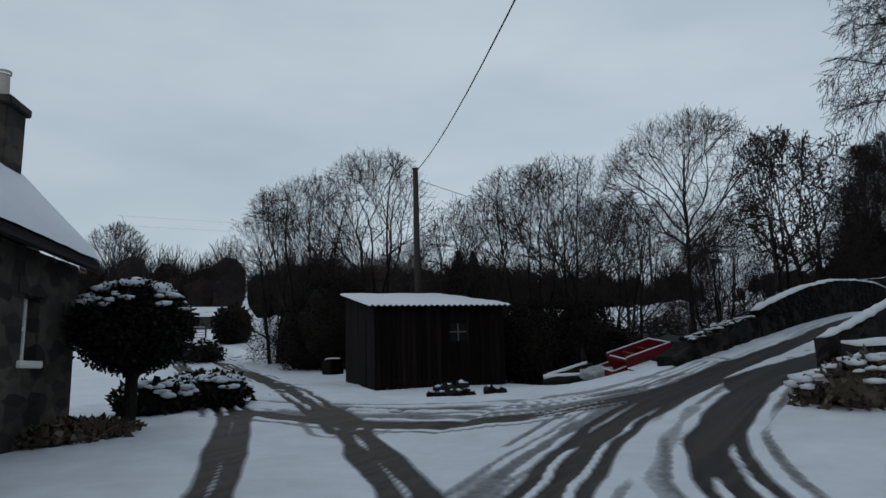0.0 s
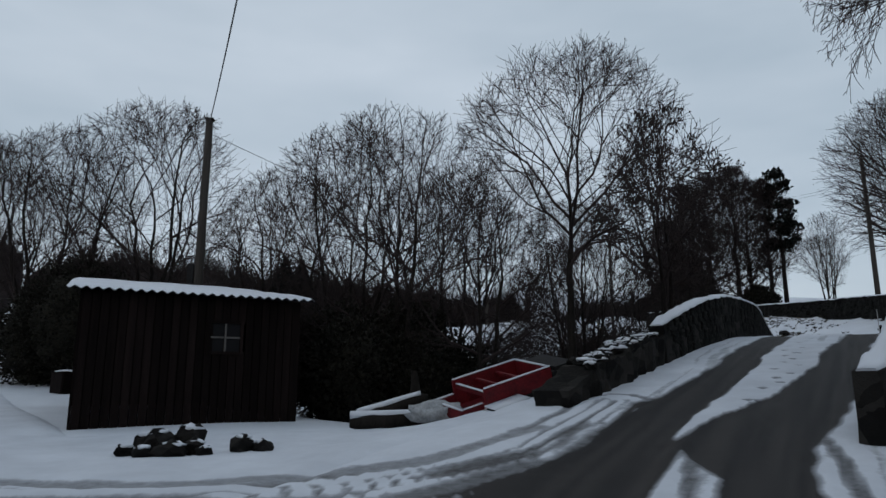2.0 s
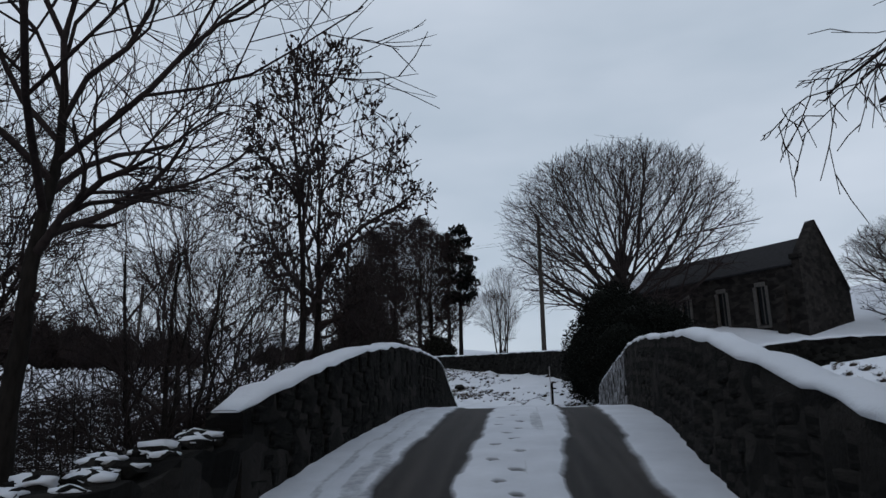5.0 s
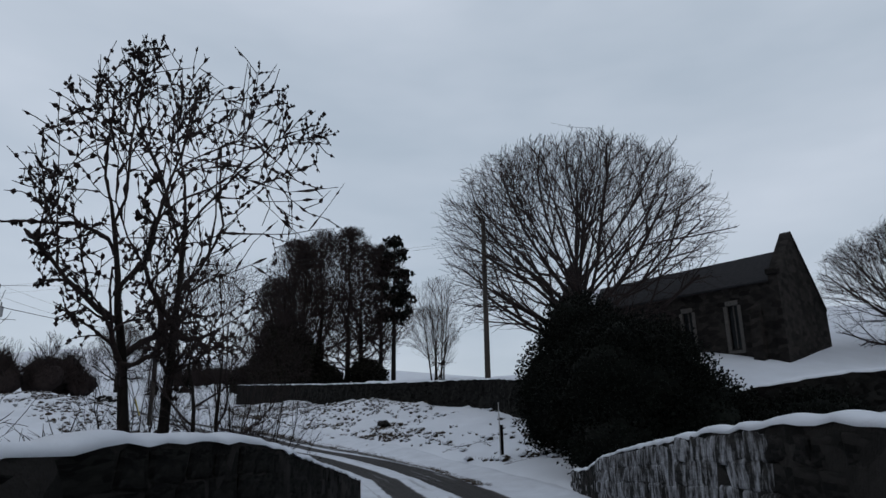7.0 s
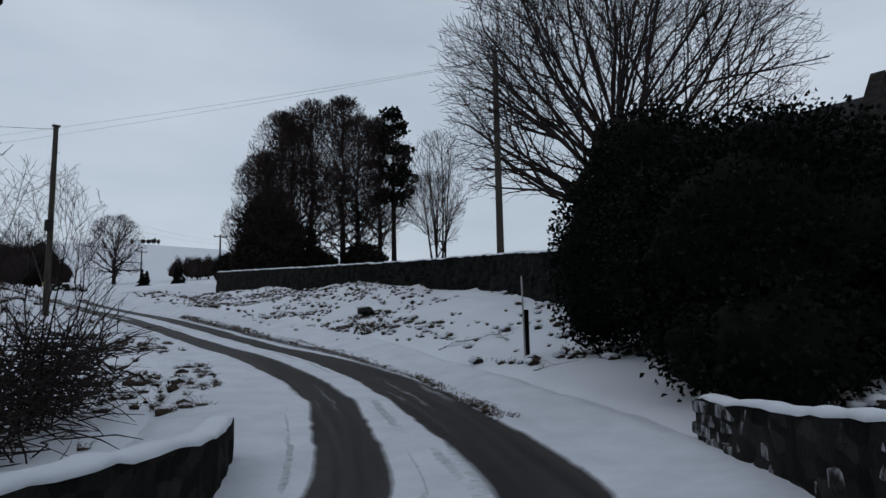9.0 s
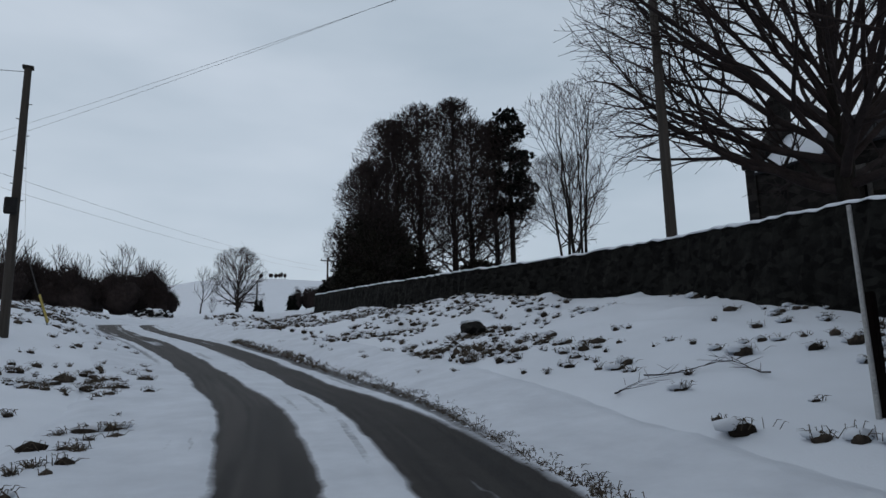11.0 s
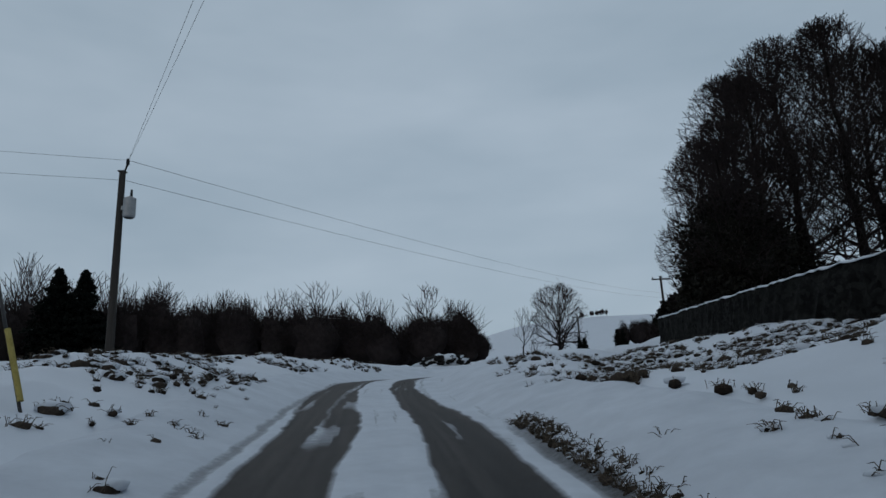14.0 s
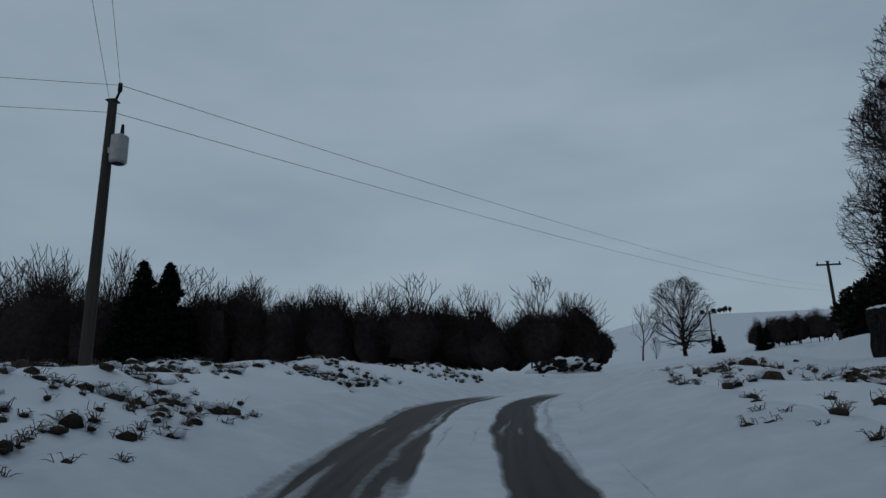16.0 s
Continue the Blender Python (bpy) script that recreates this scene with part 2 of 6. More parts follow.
def part(name, bm, material, parent, label="", soft=False):
    """Links a bmesh, a mesh or (verts, faces) as one mesh object under a thing or a part."""
    if isinstance(bm, bpy.types.Mesh):
        me = bm
    elif isinstance(bm, tuple):
        me = mesh_from(name, bm[0], bm[1])
    else:
        me = bpy.data.meshes.new(name)
        bm.to_mesh(me)
        bm.free()
    if material and not me.materials:
        me.materials.append(material)
    if soft:
        me.shade_smooth()
    ob = new(name, me)
    if parent is not None:
        ob.parent = parent
    return tagged(ob, label)


def thing(name, label, category, at=(0, 0, 0), rz=0.0, group="", kind=""):
    e = new(name)
    e.empty_display_size = 0.2
    e.matrix_world = pose(*at, 0, 0, rz)
    return tagged(e, label, category, group, kind)


def box_bm(lo, hi, bevel=0.0, bm=None):
    bm = bm or bmesh.new()
    r = bmesh.ops.create_cube(bm, size=1)
    for v in r["verts"]:
        v.co = Vector([lo[k] + (v.co[k] + 0.5) * (hi[k] - lo[k]) for k in range(3)])
    if bevel:
        edges = list({e for v in r["verts"] for e in v.link_edges})
        bmesh.ops.bevel(bm, geom=edges, offset=bevel, segments=2, affect="EDGES")
    return bm


def tubes(segs, sides=4):
    """Tapered tubes from rows (p0, p1, r0, r1): verts and faces."""
    a = np.array([s[0] for s in segs], float)
    b = np.array([s[1] for s in segs], float)
    r0 = np.array([s[2] for s in segs], float)
    r1 = np.array([s[3] for s in segs], float)
    d = b - a
    d /= np.maximum(np.linalg.norm(d, axis=1, keepdims=True), 1e-9)
    ref = np.where(np.abs(d[:, 2:3]) > 0.9, np.array([[1.0, 0, 0]]), np.array([[0, 0, 1.0]]))
    u = np.cross(d, ref)
    u /= np.linalg.norm(u, axis=1, keepdims=True)
    v = np.cross(d, u)
    n = len(segs)
    out = np.empty((n, 2, sides, 3))
    for k in range(sides):
        q = 2 * math.pi * k / sides
        w = math.cos(q) * u + math.sin(q) * v
        out[:, 0, k] = a + w * r0[:, None]
        out[:, 1, k] = b + w * r1[:, None]
    base = (np.arange(n) * 2 * sides)[:, None]
    faces = []
    for k in range(sides):
        j = (k + 1) % sides
        faces.append(np.concatenate([base + k, base + j, base + sides + j, base + sides + k], 1))
    return out.reshape(-1, 3), np.concatenate(faces, 0)


def fast_mesh(name, verts, faces, material, soft=False):
    me = bpy.data.meshes.new(name)
    nv, (nf, k) = len(verts), faces.shape
    me.vertices.add(nv)
    me.vertices.foreach_set("co", np.asarray(verts, np.float32).ravel())
    me.loops.add(nf * k)
    me.loops.foreach_set("vertex_index", np.asarray(faces, np.int32).ravel())
    me.polygons.add(nf)
    me.polygons.foreach_set("loop_start", np.arange(0, nf * k, k, dtype=np.int32))
    me.update(calc_edges=True)
    me.validate()
    if material:
        me.materials.append(material)
    if soft:
        me.shade_smooth()
    return me


def grid_faces(nu, nv):
    i = np.arange(nu - 1)[:, None] * nv + np.arange(nv - 1)[None, :]
    i = i.ravel()
    return np.stack([i, i + nv, i + nv + 1, i + 1], 1)


def value_noise(x, y, scale, seed=0):
    """Smooth noise from 0 to 1 over the plane."""
    rng = np.random.default_rng(seed)
    tab = rng.random((256, 256))
    u, v = np.asarray(x) / scale, np.asarray(y) / scale
    i, j = np.floor(u).astype(int), np.floor(v).astype(int)
    f, g = u - i, v - j
    f, g = f * f * (3 - 2 * f), g * g * (3 - 2 * g)
    t = lambda p, q: tab[p % 256, q % 256]
    return (t(i, j) * (1 - f) + t(i + 1, j) * f) * (1 - g) + (t(i, j + 1) * (1 - f) + t(i + 1, j + 1) * f) * g

# ---- lie of the land ----
# centre line of the lane that the car follows: x, y, height of the carriageway
LANE = [(2.9, -14, -1.0), (2.6, -8, -0.86), (2.1, -2.4, -0.66), (1.87, 0.6, -0.6), (2.6, 3.6, -0.45), (3.8, 5.6, -0.25), (5.0, 7.8, 0.09),
        (6.4, 9.6, 0.4), (8.6, 12.2, 0.95), (10.8, 14.9, 1.48), (12.8, 17.25, 1.85), (14.3, 19.0, 2.02), (15.6, 20.4, 2.04), (18.6, 24.2, 1.93), (21.9, 28.2, 1.74),
        (23.5, 31.2, 1.93), (25.4, 35.8, 2.27), (26.76, 41.2, 2.72), (27.4, 47, 3.2), (27.3, 51.8, 3.8), (27.1, 55.5, 4.26), (26.7, 60, 4.76),
        (26.4, 65, 5.35), (26.5, 70, 5.95), (27.4, 75, 6.35), (29.6, 79, 6.6), (33.5, 82, 6.9)]
LX, LY, LZ = (np.array(c, float) for c in zip(*LANE))


def smooth(a, b, v):
    u = np.clip((v - a) / (b - a), 0, 1)
    return u * u * (3 - 2 * u)


def resampled(xs, step=0.25):
    """A gently rounded copy of the lane's points."""
    n = np.arange(len(LX))
    fine = np.linspace(0, len(LX) - 1, 1600)
    v = np.interp(fine, n, xs)
    k = np.hanning(61)
    k /= k.sum()
    return np.convolve(np.pad(v, 30, mode="edge"), k, mode="valid")


RX, RY, RZ = resampled(LX), resampled(LY), resampled(LZ)
RS = np.r_[0, np.cumsum(np.hypot(np.diff(RX), np.diff(RY)))]
TX, TY = np.gradient(RX), np.gradient(RY)
TN = np.hypot(TX, TY)
TX, TY = TX / TN, TY / TN


def lane_at(x, y):
    """Distance along the lane, distance to its left, and the carriageway's height beside a place."""
    x, y = np.atleast_1d(np.asarray(x, float)), np.atleast_1d(np.asarray(y, float))
    s, d, z = np.empty(x.shape), np.empty(x.shape), np.empty(x.shape)
    for a in range(0, len(x), 4000):
        b = slice(a, a + 4000)
        i = np.argmin((x[b, None] - RX[None, ::4]) ** 2 + (y[b, None] - RY[None, ::4]) ** 2, 1) * 4
        u = (x[b] - RX[i]) * TX[i] + (y[b] - RY[i]) * TY[i]
        s[b] = RS[i] + u
        d[b] = TX[i] * (y[b] - RY[i]) - TY[i] * (x[b] - RX[i])
        z[b] = np.interp(s[b], RS, RZ)
    return s, d, z


GY = [-400, -60, -10, 0, 12, 22, 30, 45, 60, 75, 84, 100, 160, 215, 400, 700, 1500]
GZ = [-8, -3, -0.95, -0.5, 0.1, 0.35, 1.0, 2.9, 5.0, 6.6, 7.2, 8.6, 12.2, 15.8, 36, 74, 120]


def ground_z(x, y):
    """Height of the snow-covered ground."""
    shape = np.shape(x)
    x, y = np.atleast_1d(np.asarray(x, float)).ravel(), np.atleast_1d(np.asarray(y, float)).ravel()
    s, d, zr = lane_at(x, y)
    a = np.abs(d)
    far = np.interp(y, GY, GZ) + 0.01 * np.clip(x, -30, 60)
    # the hillside climbs away to the right beyond the churchyard
    steep = 0.24 * np.clip(x - 30, 0, 60) * (1 - smooth(44, 52, y)) + (0.24 * np.clip(x - 30, 0, 13) + 0.03 * np.clip(x - 43, 0, 50)) * smooth(44, 52, y)
    far = far + (steep * (1 - smooth(58, 76, y)) + 0.10 * np.clip(x - 30, 0, 60) * smooth(58, 76, y)) * smooth(10, 45, y) + 0.05 * np.clip(x - 20, 0, 60) * smooth(-30, 10, y) * (1 - smooth(10, 45, y))
    far = far - 0.05 * np.clip(x - 30, 0, 14) * smooth(86, 95, y)
    far = far + 9 * smooth(-60, -220, x) * smooth(0, 120, y)
    # a white hill in the mist, far beyond the fields
    far = far + 15 * smooth(250, 440, y) * smooth(55, 130, x)
    far = far + 2.0 * smooth(14, 4, np.hypot(x - 38, y - 22))
    # the burn under the bridge
    u = (x - 10.2) * 0.90 + (y - 14.2) * 0.45
    far = far - 1.7 * np.exp(-(u / 3.6) ** 2) * smooth(2.0, 5.0, a) * smooth(-40, -15, x)
    late = smooth(56, 68, s)
    right = np.interp(-d, [0, 1.5, 2.2, 3, 5, 7.5, 11, 14, 20], [0, 0, 0.3, 0.5, 0.85, 1.4, 2.2, 2.7, 3.3])
    right_early = np.interp(-d, [0, 2, 6, 9, 14], [0, 0.05, 0.55, 1.0, 1.9])
    left = np.interp(d, [0, 1.9, 3.2, 5, 9, 20], [0, 0.02, 0.5, 1.1, 1.35, 1.0]) * smooth(60, 84, s)
    flat = smooth(88, 104, s)
    right = right * (1 - 0.55 * flat)
    mid = smooth(40, 46, s) * (1 - late)
    bank = np.where(d < 0, right * late + right_early * mid, left)
    side = np.where(d < 0, 22.0, 13.0)
    near = zr + bank
    w = smooth(1.8, 6.0, a) * (1 - smooth(40, 50, s)) + smooth(0.35, 1.0, a / side) * smooth(40, 50, s)
    w = np.maximum(w, smooth(98, 104, s))
    z = near * (1 - w) + far * w
    # the bank falls away in front of the churchyard wall, which holds the ground behind it
    wx = np.interp(y, [49.5, 55.5, 64, 75, 85.4], [38.7, 38.3, 38.6, 39.8, 41.2])
    edge = np.interp(y, [55, 70, 76, 80, 86], [29.5, 29.5, 31, 34, 36])
    z = z - 1.0 * smooth(55, 64, y) * smooth(118, 94, y) * smooth(wx + 0.7, wx - 0.2, x) * smooth(edge, edge + 4.5, x)
    z = z + 0.7 * smooth(3.6, 9.0, -d) * smooth(36, 42, s) * smooth(52.5, 47.5, s)
    return z.reshape(shape)


# ---- wheel tracks ----
RUT_S = [18, 21, 22.6, 23.6, 24.7, 26.0, 28.5, 31, 34, 40, 47, 54.8, 60, 66, 69, 75, 79.5, 84, 88, 105]
RUT_L0 = [0.20, 0.45, 0.52, 0.60, 0.60, 0.50, 0.46, 0.38, 0.36, 0.36, 0.36, 0.14, 0.32, 0.56, 0.66, 0.62, 0.44, 0.62, 0.80, 0.7]
RUT_L1 = [1.15, 1.15, 1.24, 1.30, 1.32, 1.22, 1.08, 1.00, 0.97, 1.05, 1.15, 0.93, 1.22, 1.48, 1.55, 1.58, 1.57, 1.80, 1.90, 1.6]
RUT_R0 = [0.60, 0.00, -0.10, -0.60, -0.44, -0.02, 0.26, 0.48, 0.68, 0.66, 0.64, 0.44, 0.38, 0.24, 0.26, 0.32, 0.38, 0.24, 0.02, 0.2]
RUT_R1 = [1.10, 0.52, 0.50, 0.50, 0.70, 0.84, 0.98, 1.10, 1.26, 1.36, 1.60, 1.62, 1.44, 1.02, 1.12, 1.22, 1.28, 0.95, 0.70, 0.9]
# tyre marks at the junction: half width, then the line they follow
MARKS = [
    (0.33, 1.0, [(-24, 48.5), (-21.5, 42.8), (-17.1, 35.5), (-11.2, 25.7), (-5.6, 15), (-3.3, 10.4), (-2.6, 9.2)]),
    (0.33, 1.0, [(-24.5, 50.5), (-22.7, 47.2), (-15.4, 36.3), (-10, 27.9), (-6.4, 21.6), (-2.5, 12.4), (-0.97, 8.9), (-0.2, 7.3)]),
    (0.10, 0.95, [(-2.7, 9.0), (-1.56, 6.0), (-0.78, 3.9), (0.2, 0.5), (0.9, -4)]),
    (0.12, 0.95, [(-2.38, 8.9), (-1.33, 6.1), (-0.55, 3.9), (0.45, 0.5), (1.2, -4)]),
    (0.12, 0.95, [(-0.28, 7.2), (0.33, 5.6), (0.98, 3.9), (1.75, 0.5), (2.3, -4)]),
    (0.13, 0.95, [(0.0, 7.2), (0.67, 5.6), (1.32, 3.8), (2.1, 0.5), (2.7, -4)]),
    (0.26, 0.9, [(-2.8, 9.7), (-1.35, 8.4), (-0.1, 7.65), (1.2, 7.55), (2.4, 7.75), (3.7, 8.35), (4.9, 9.3), (6.2, 11.2)]),
    (0.20, 0.62, [(-1.5, 10.2), (-0.06, 9.2), (1.3, 8.9), (2.9, 8.95), (4.3, 9.6), (5.9, 11.6)]),
    (0.22, 0.56, [(-1.9, 9.3), (-0.4, 8.5), (1.3, 8.2), (2.9, 8.35), (4.2, 9.1)]),
    (0.16, 0.45, [(-3.4, 11.8), (-1.2, 10.3), (1.2, 9.5), (3.2, 9.6), (4.6, 10.6)]),
    (0.28, 0.55, [(1.3, 1.5), (1.75, 3.9), (2.35, 5.7), (3.1, 7.2), (4.2, 8.9), (5.3, 10.3)]),
    (0.36, 0.95, [(1.9, 1.5), (2.35, 3.6), (2.85, 5.4), (3.45, 6.9), (4.3, 8.2), (5.2, 9.4), (6.0, 10.6)]),
    (0.10, 0.42, [(3.1, 2.2), (3.3, 3.9), (3.75, 5.6), (4.5, 7.3)]),
    (0.29, 1.0, [(3.75, 0.8), (3.85, 3.6), (4.15, 5.2), (4.6, 6.35), (5.15, 7.45), (5.7, 8.4), (6.5, 9.8)]),
]


def line_distance(x, y, pts):
    best = np.full(x.shape, 1e9)
    p = np.array(pts, float)
    for a, b in zip(p[:-1], p[1:]):
        d = b - a
        u = np.clip(((x - a[0]) * d[0] + (y - a[1]) * d[1]) / (d @ d), 0, 1)
        best = np.minimum(best, np.hypot(x - a[0] - u * d[0], y - a[1] - u * d[1]))
    return best


def rounded_line(pts, n=60):
    p = np.array(pts, float)
    t = np.r_[0, np.cumsum(np.hypot(*np.diff(p, axis=0).T))]
    f = np.linspace(0, t[-1], n)
    q = np.stack([np.interp(f, t, p[:, 0]), np.interp(f, t, p[:, 1])], 1)
    for _ in range(3):
        q[1:-1] = (q[:-2] + 2 * q[1:-1] + q[2:]) / 4
    return q


MARK_LINES = [(w, k, rounded_line(p, 36)) for w, k, p in MARKS]


WEDGE = 23.7


def bare_mask(x, y):
    """0 under snow, 1 on bare wet tarmac."""
    s, d, _ = lane_at(x, y)
    wob = (value_noise(s, d * 0 + 3, 1.3, 5) - 0.5) * 0.10 + (value_noise(s * 3, d * 0, 1.0, 8) - 0.5) * 0.05
    d = d + wob
    on = smooth(19, 23, s)
    soft = 0.10

    def band(v, lo, hi):
        return smooth(-soft, soft, v - lo) * smooth(-soft, soft, hi - v)

    m = np.maximum(band(d, np.interp(s, RUT_S, RUT_L0), np.interp(s, RUT_S, RUT_L1)), band(-d, np.interp(s, RUT_S, RUT_R0), np.interp(s, RUT_S, RUT_R1))) * on
    m *= 0.86 + 0.14 * value_noise(s, d * 6, 2.0, 11)
    # thin ridges of snow thrown up between the tyres
    ridge = smooth(0.66, 0.82, value_noise(s * 0.22, d * 7.5, 1.0, 12)) * smooth(0.35, 0.65, value_noise(s, d * 0, 2.6, 13))
    m *= 1 - 0.55 * ridge * smooth(44, 60, s)
    # slush smeared outside the ruts
    smear = smooth(0.50, 0.85, value_noise(s * 0.3, d * 9, 1.0, 14)) * smooth(2.1, 1.4, np.abs(d)) * on
    m = np.maximum(m, 0.34 * smear)
    # a second, thinner set of wheel marks farther up the lane
    m = np.maximum(m, 0.42 * band(d, 1.75, 1.98) * smooth(66, 74, s))
    m = np.maximum(m, 0.60 * band(-d, 1.45, 1.72) * smooth(54, 62, s) * (1 - smooth(74, 82, s)))
    m *= 1 - 0.5 * band(d, 0.98, 1.10) * smooth(74, 80, s)
    # a line of footprints along the snow between the wheels
    foot = np.round((s - 23.0) / 0.40)
    fs, fd = 23.0 + 0.40 * foot, 0.06 + 0.09 * np.where(foot % 2 > 0.5, 1, -1) + 0.05 * np.sin(foot * 2.1)
    print_ = smooth(0.10, 0.03, np.hypot((s - fs) * 0.7, d - fd)) * smooth(22, 24, s) * smooth(37, 34, s)
    m = np.maximum(m, 0.62 * print_)
    m = m * smooth(98, 92, s)
    early = s < 30
    if early.any():
        xe, ye = x[early], y[early]
        me = m[early]
        w = (value_noise(xe, ye, 0.8, 21) - 0.5) * 0.10
        for half, strength, pts in MARK_LINES:
            r = line_distance(xe, ye, pts) + w
            fade = smooth(half + 0.10, half - 0.07, r) * strength
            if half > 0.17:
                rid = smooth(0.085, 0.02, np.abs(r - 0.5 * half)) * smooth(0.40, 0.62, value_noise(xe + half * 40, ye, 1.5, 22))
                fade = fade * (1 - 0.85 * rid)
                fade = np.maximum(fade, 0.55 * smooth(0.10, 0.03, np.abs(r - half - 0.22)) * smooth(0.35, 0.6, value_noise(xe, ye + half * 30, 1.9, 23)))
            me = np.maximum(me, fade)
        # the untouched wedge of snow between the tracks as they part from the junction
        se, de = s[early], d[early]
        lo, hi = -np.interp(se, RUT_S, RUT_R0), np.interp(se, RUT_S, RUT_L0)
        mid, half = (lo + hi) / 2, np.maximum(0.0, (hi - lo) / 2)
        keep = smooth(half + 0.05, half - 0.05, np.abs(de - mid)) * smooth(WEDGE - 0.2, WEDGE + 0.2, se)
        m[early] = me * (1 - keep) + keep * np.minimum(me, np.where(print_[early] > 0.1, 0.62 * print_[early], 0))
    return m


def snow_relief(x, y):
    s, d, _ = lane_at(x, y)
    bank = smooth(58, 70, s) * smooth(2.8, 4.6, np.abs(d)) * smooth(40, 20, np.abs(d))
    return 0.10 * (value_noise(x, y, 3.1, 1) - 0.5) + 0.05 * (value_noise(x, y, 0.9, 2) - 0.5) + 0.20 * bank * (value_noise(x, y, 1.5, 5) - 0.5) + 0.15 * bank * (smooth(0.45, 0.85, value_noise(x, y, 0.72, 6)) - 0.3) * smooth(0.35, 0.6, value_noise(x, y, 4.0, 7))


def lane_relief(x, y, m):
    fine = 0.018 * (value_noise(x, y, 0.35, 3) - 0.5) + 0.012 * (value_noise(x, y, 0.16, 4) - 0.5)
    return fine * (1 - 0.8 * m) - 0.035 * m


def masked_sheet(name, x, y, z, nu, nv, mask, label, category):
    me = fast_mesh(name, np.stack([x, y, z], 1), grid_faces(nu, nv), LANE_MAT, True)
    at = me.attributes.new("bare", "FLOAT", "POINT")
    at.data.foreach_set("value", np.asarray(mask, np.float32))
    s, d, _ = lane_at(x, y)
    along = 0.6 * value_noise(s * 0.5, d * 16, 1.0, 31) + 0.4 * value_noise(s * 0.3, d * 34, 1.0, 32)
    at = me.attributes.new("streak", "FLOAT", "POINT")
    at.data.foreach_set("value", np.asarray(along, np.float32))
    return tagged(new(name, me), label, category, kind="structure")


def covered(x, y):
    """How far a place lies under the finely built lane, 0 to 1."""
    s, d, _ = lane_at(x, y)
    lane = smooth(3.6, 3.1, np.abs(d)) * smooth(18, 19.5, s) * smooth(104, 102, s)
    yard = smooth(-7.6, -7.1, x) * smooth(8.0, 7.5, x) * smooth(-5.6, -5.1, y) * smooth(14.0, 13.5, y)
    return np.maximum(lane, yard)


def axis(lo, hi, step, reach, grow=1.22):
    a = list(np.arange(lo, hi + 1e-6, step))
    d = step
    while a[-1] < reach:
        d *= grow
        a.append(a[-1] + d)
    d = step
    while a[0] > -reach:
        d *= grow
        a.insert(0, a[0] - d)
    return np.array(a)


gx, gy = axis(-16, 46, 0.30, 1800), axis(-8, 98, 0.30, 2400)
X, Y = np.meshgrid(gx, gy, indexing="ij")
X, Y = X.ravel(), Y.ravel()
NEARNESS = smooth(250, 60, np.hypot(X - 15, Y - 40))
Z = ground_z(X, Y) + snow_relief(X, Y) * NEARNESS - 0.12 * covered(X, Y)
ground = tagged(new("ground", fast_mesh("ground", np.stack([X, Y, Z], 1), grid_faces(len(gx), len(gy)), SNOW, True)),
                "uneven snow-covered fields, verges and banks", "ground", kind="structure")

# the lane over the bridge and up the hill
us, vs = np.arange(18.2, 103.5, 0.10), np.arange(-3.5, 3.51, 0.06)
U, V = np.meshgrid(us, vs, indexing="ij")
U, V = U.ravel(), V.ravel()
cx, cy = np.interp(U, RS, RX), np.interp(U, RS, RY)
tx, ty = np.interp(U, RS, TX), np.interp(U, RS, TY)
lx, ly = cx - ty * V, cy + tx * V
lm = bare_mask(lx, ly)
lane_end = smooth(3.5, 3.0, np.abs(V)) * smooth(18.2, 19.4, U)
lz = ground_z(lx, ly) + snow_relief(lx, ly) * smooth(1.6, 2.6, np.abs(V)) + lane_relief(lx, ly, lm) + 0.03 - 0.10 * (1 - lane_end)
masked_sheet("road", lx, ly, lz, len(us), len(vs), lm, "narrow lane under snow with two dark wet wheel tracks", "road")

# the open junction in front of the cottage
jx, jy = np.arange(-7.6, 8.01, 0.06), np.arange(-5.6, 14.01, 0.06)
U, V = np.meshgrid(jx, jy, indexing="ij")
U, V = U.ravel(), V.ravel()
jm = bare_mask(U, V)
rim = smooth(-7.6, -7.1, U) * smooth(8.0, 7.5, U) * smooth(-5.6, -5.1, V) * smooth(14.0, 13.5, V)
s_, d_, _z = lane_at(U, V)
inner = smooth(3.5, 3.0, np.abs(d_)) * smooth(18.8, 20.2, s_)
jz = ground_z(U, V) + snow_relief(U, V) * (1 - np.minimum(1, jm * 2)) * smooth(0.8, 2.0, np.abs(d_)) + lane_relief(U, V, jm) + 0.022 - 0.08 * (1 - rim) - 0.07 * inner
masked_sheet("road", U, V, jz, len(jx), len(jy), jm, "snowy junction criss-crossed by slushy tyre tracks", "road")

# the side lane past the shed
side = rounded_line([(-2.9, 12.3), (-4.5, 15.6), (-8.6, 23.4), (-13.5, 31.5), (-19.2, 41), (-24, 49.5)], 300)
st = np.gradient(side, axis=0)
st /= np.hypot(st[:, 0], st[:, 1])[:, None]
vs = np.arange(-2.6, 2.61, 0.13)
px = (side[:, 0:1] - st[:, 1:2] * vs[None]).ravel()
py = (side[:, 1:2] + st[:, 0:1] * vs[None]).ravel()
sm = bare_mask(px, py)
edge = smooth(2.6, 2.1, np.abs(np.tile(vs, len(side)))) * np.repeat(smooth(0, 8, np.arange(300)), len(vs))
pz = ground_z(px, py) + lane_relief(px, py, sm) + 0.026 + 0.06 * edge - 0.09 * (1 - edge)
masked_sheet("road", px, py, pz, len(side), len(vs), sm, "snowy side lane with two dark wheel tracks", "road")


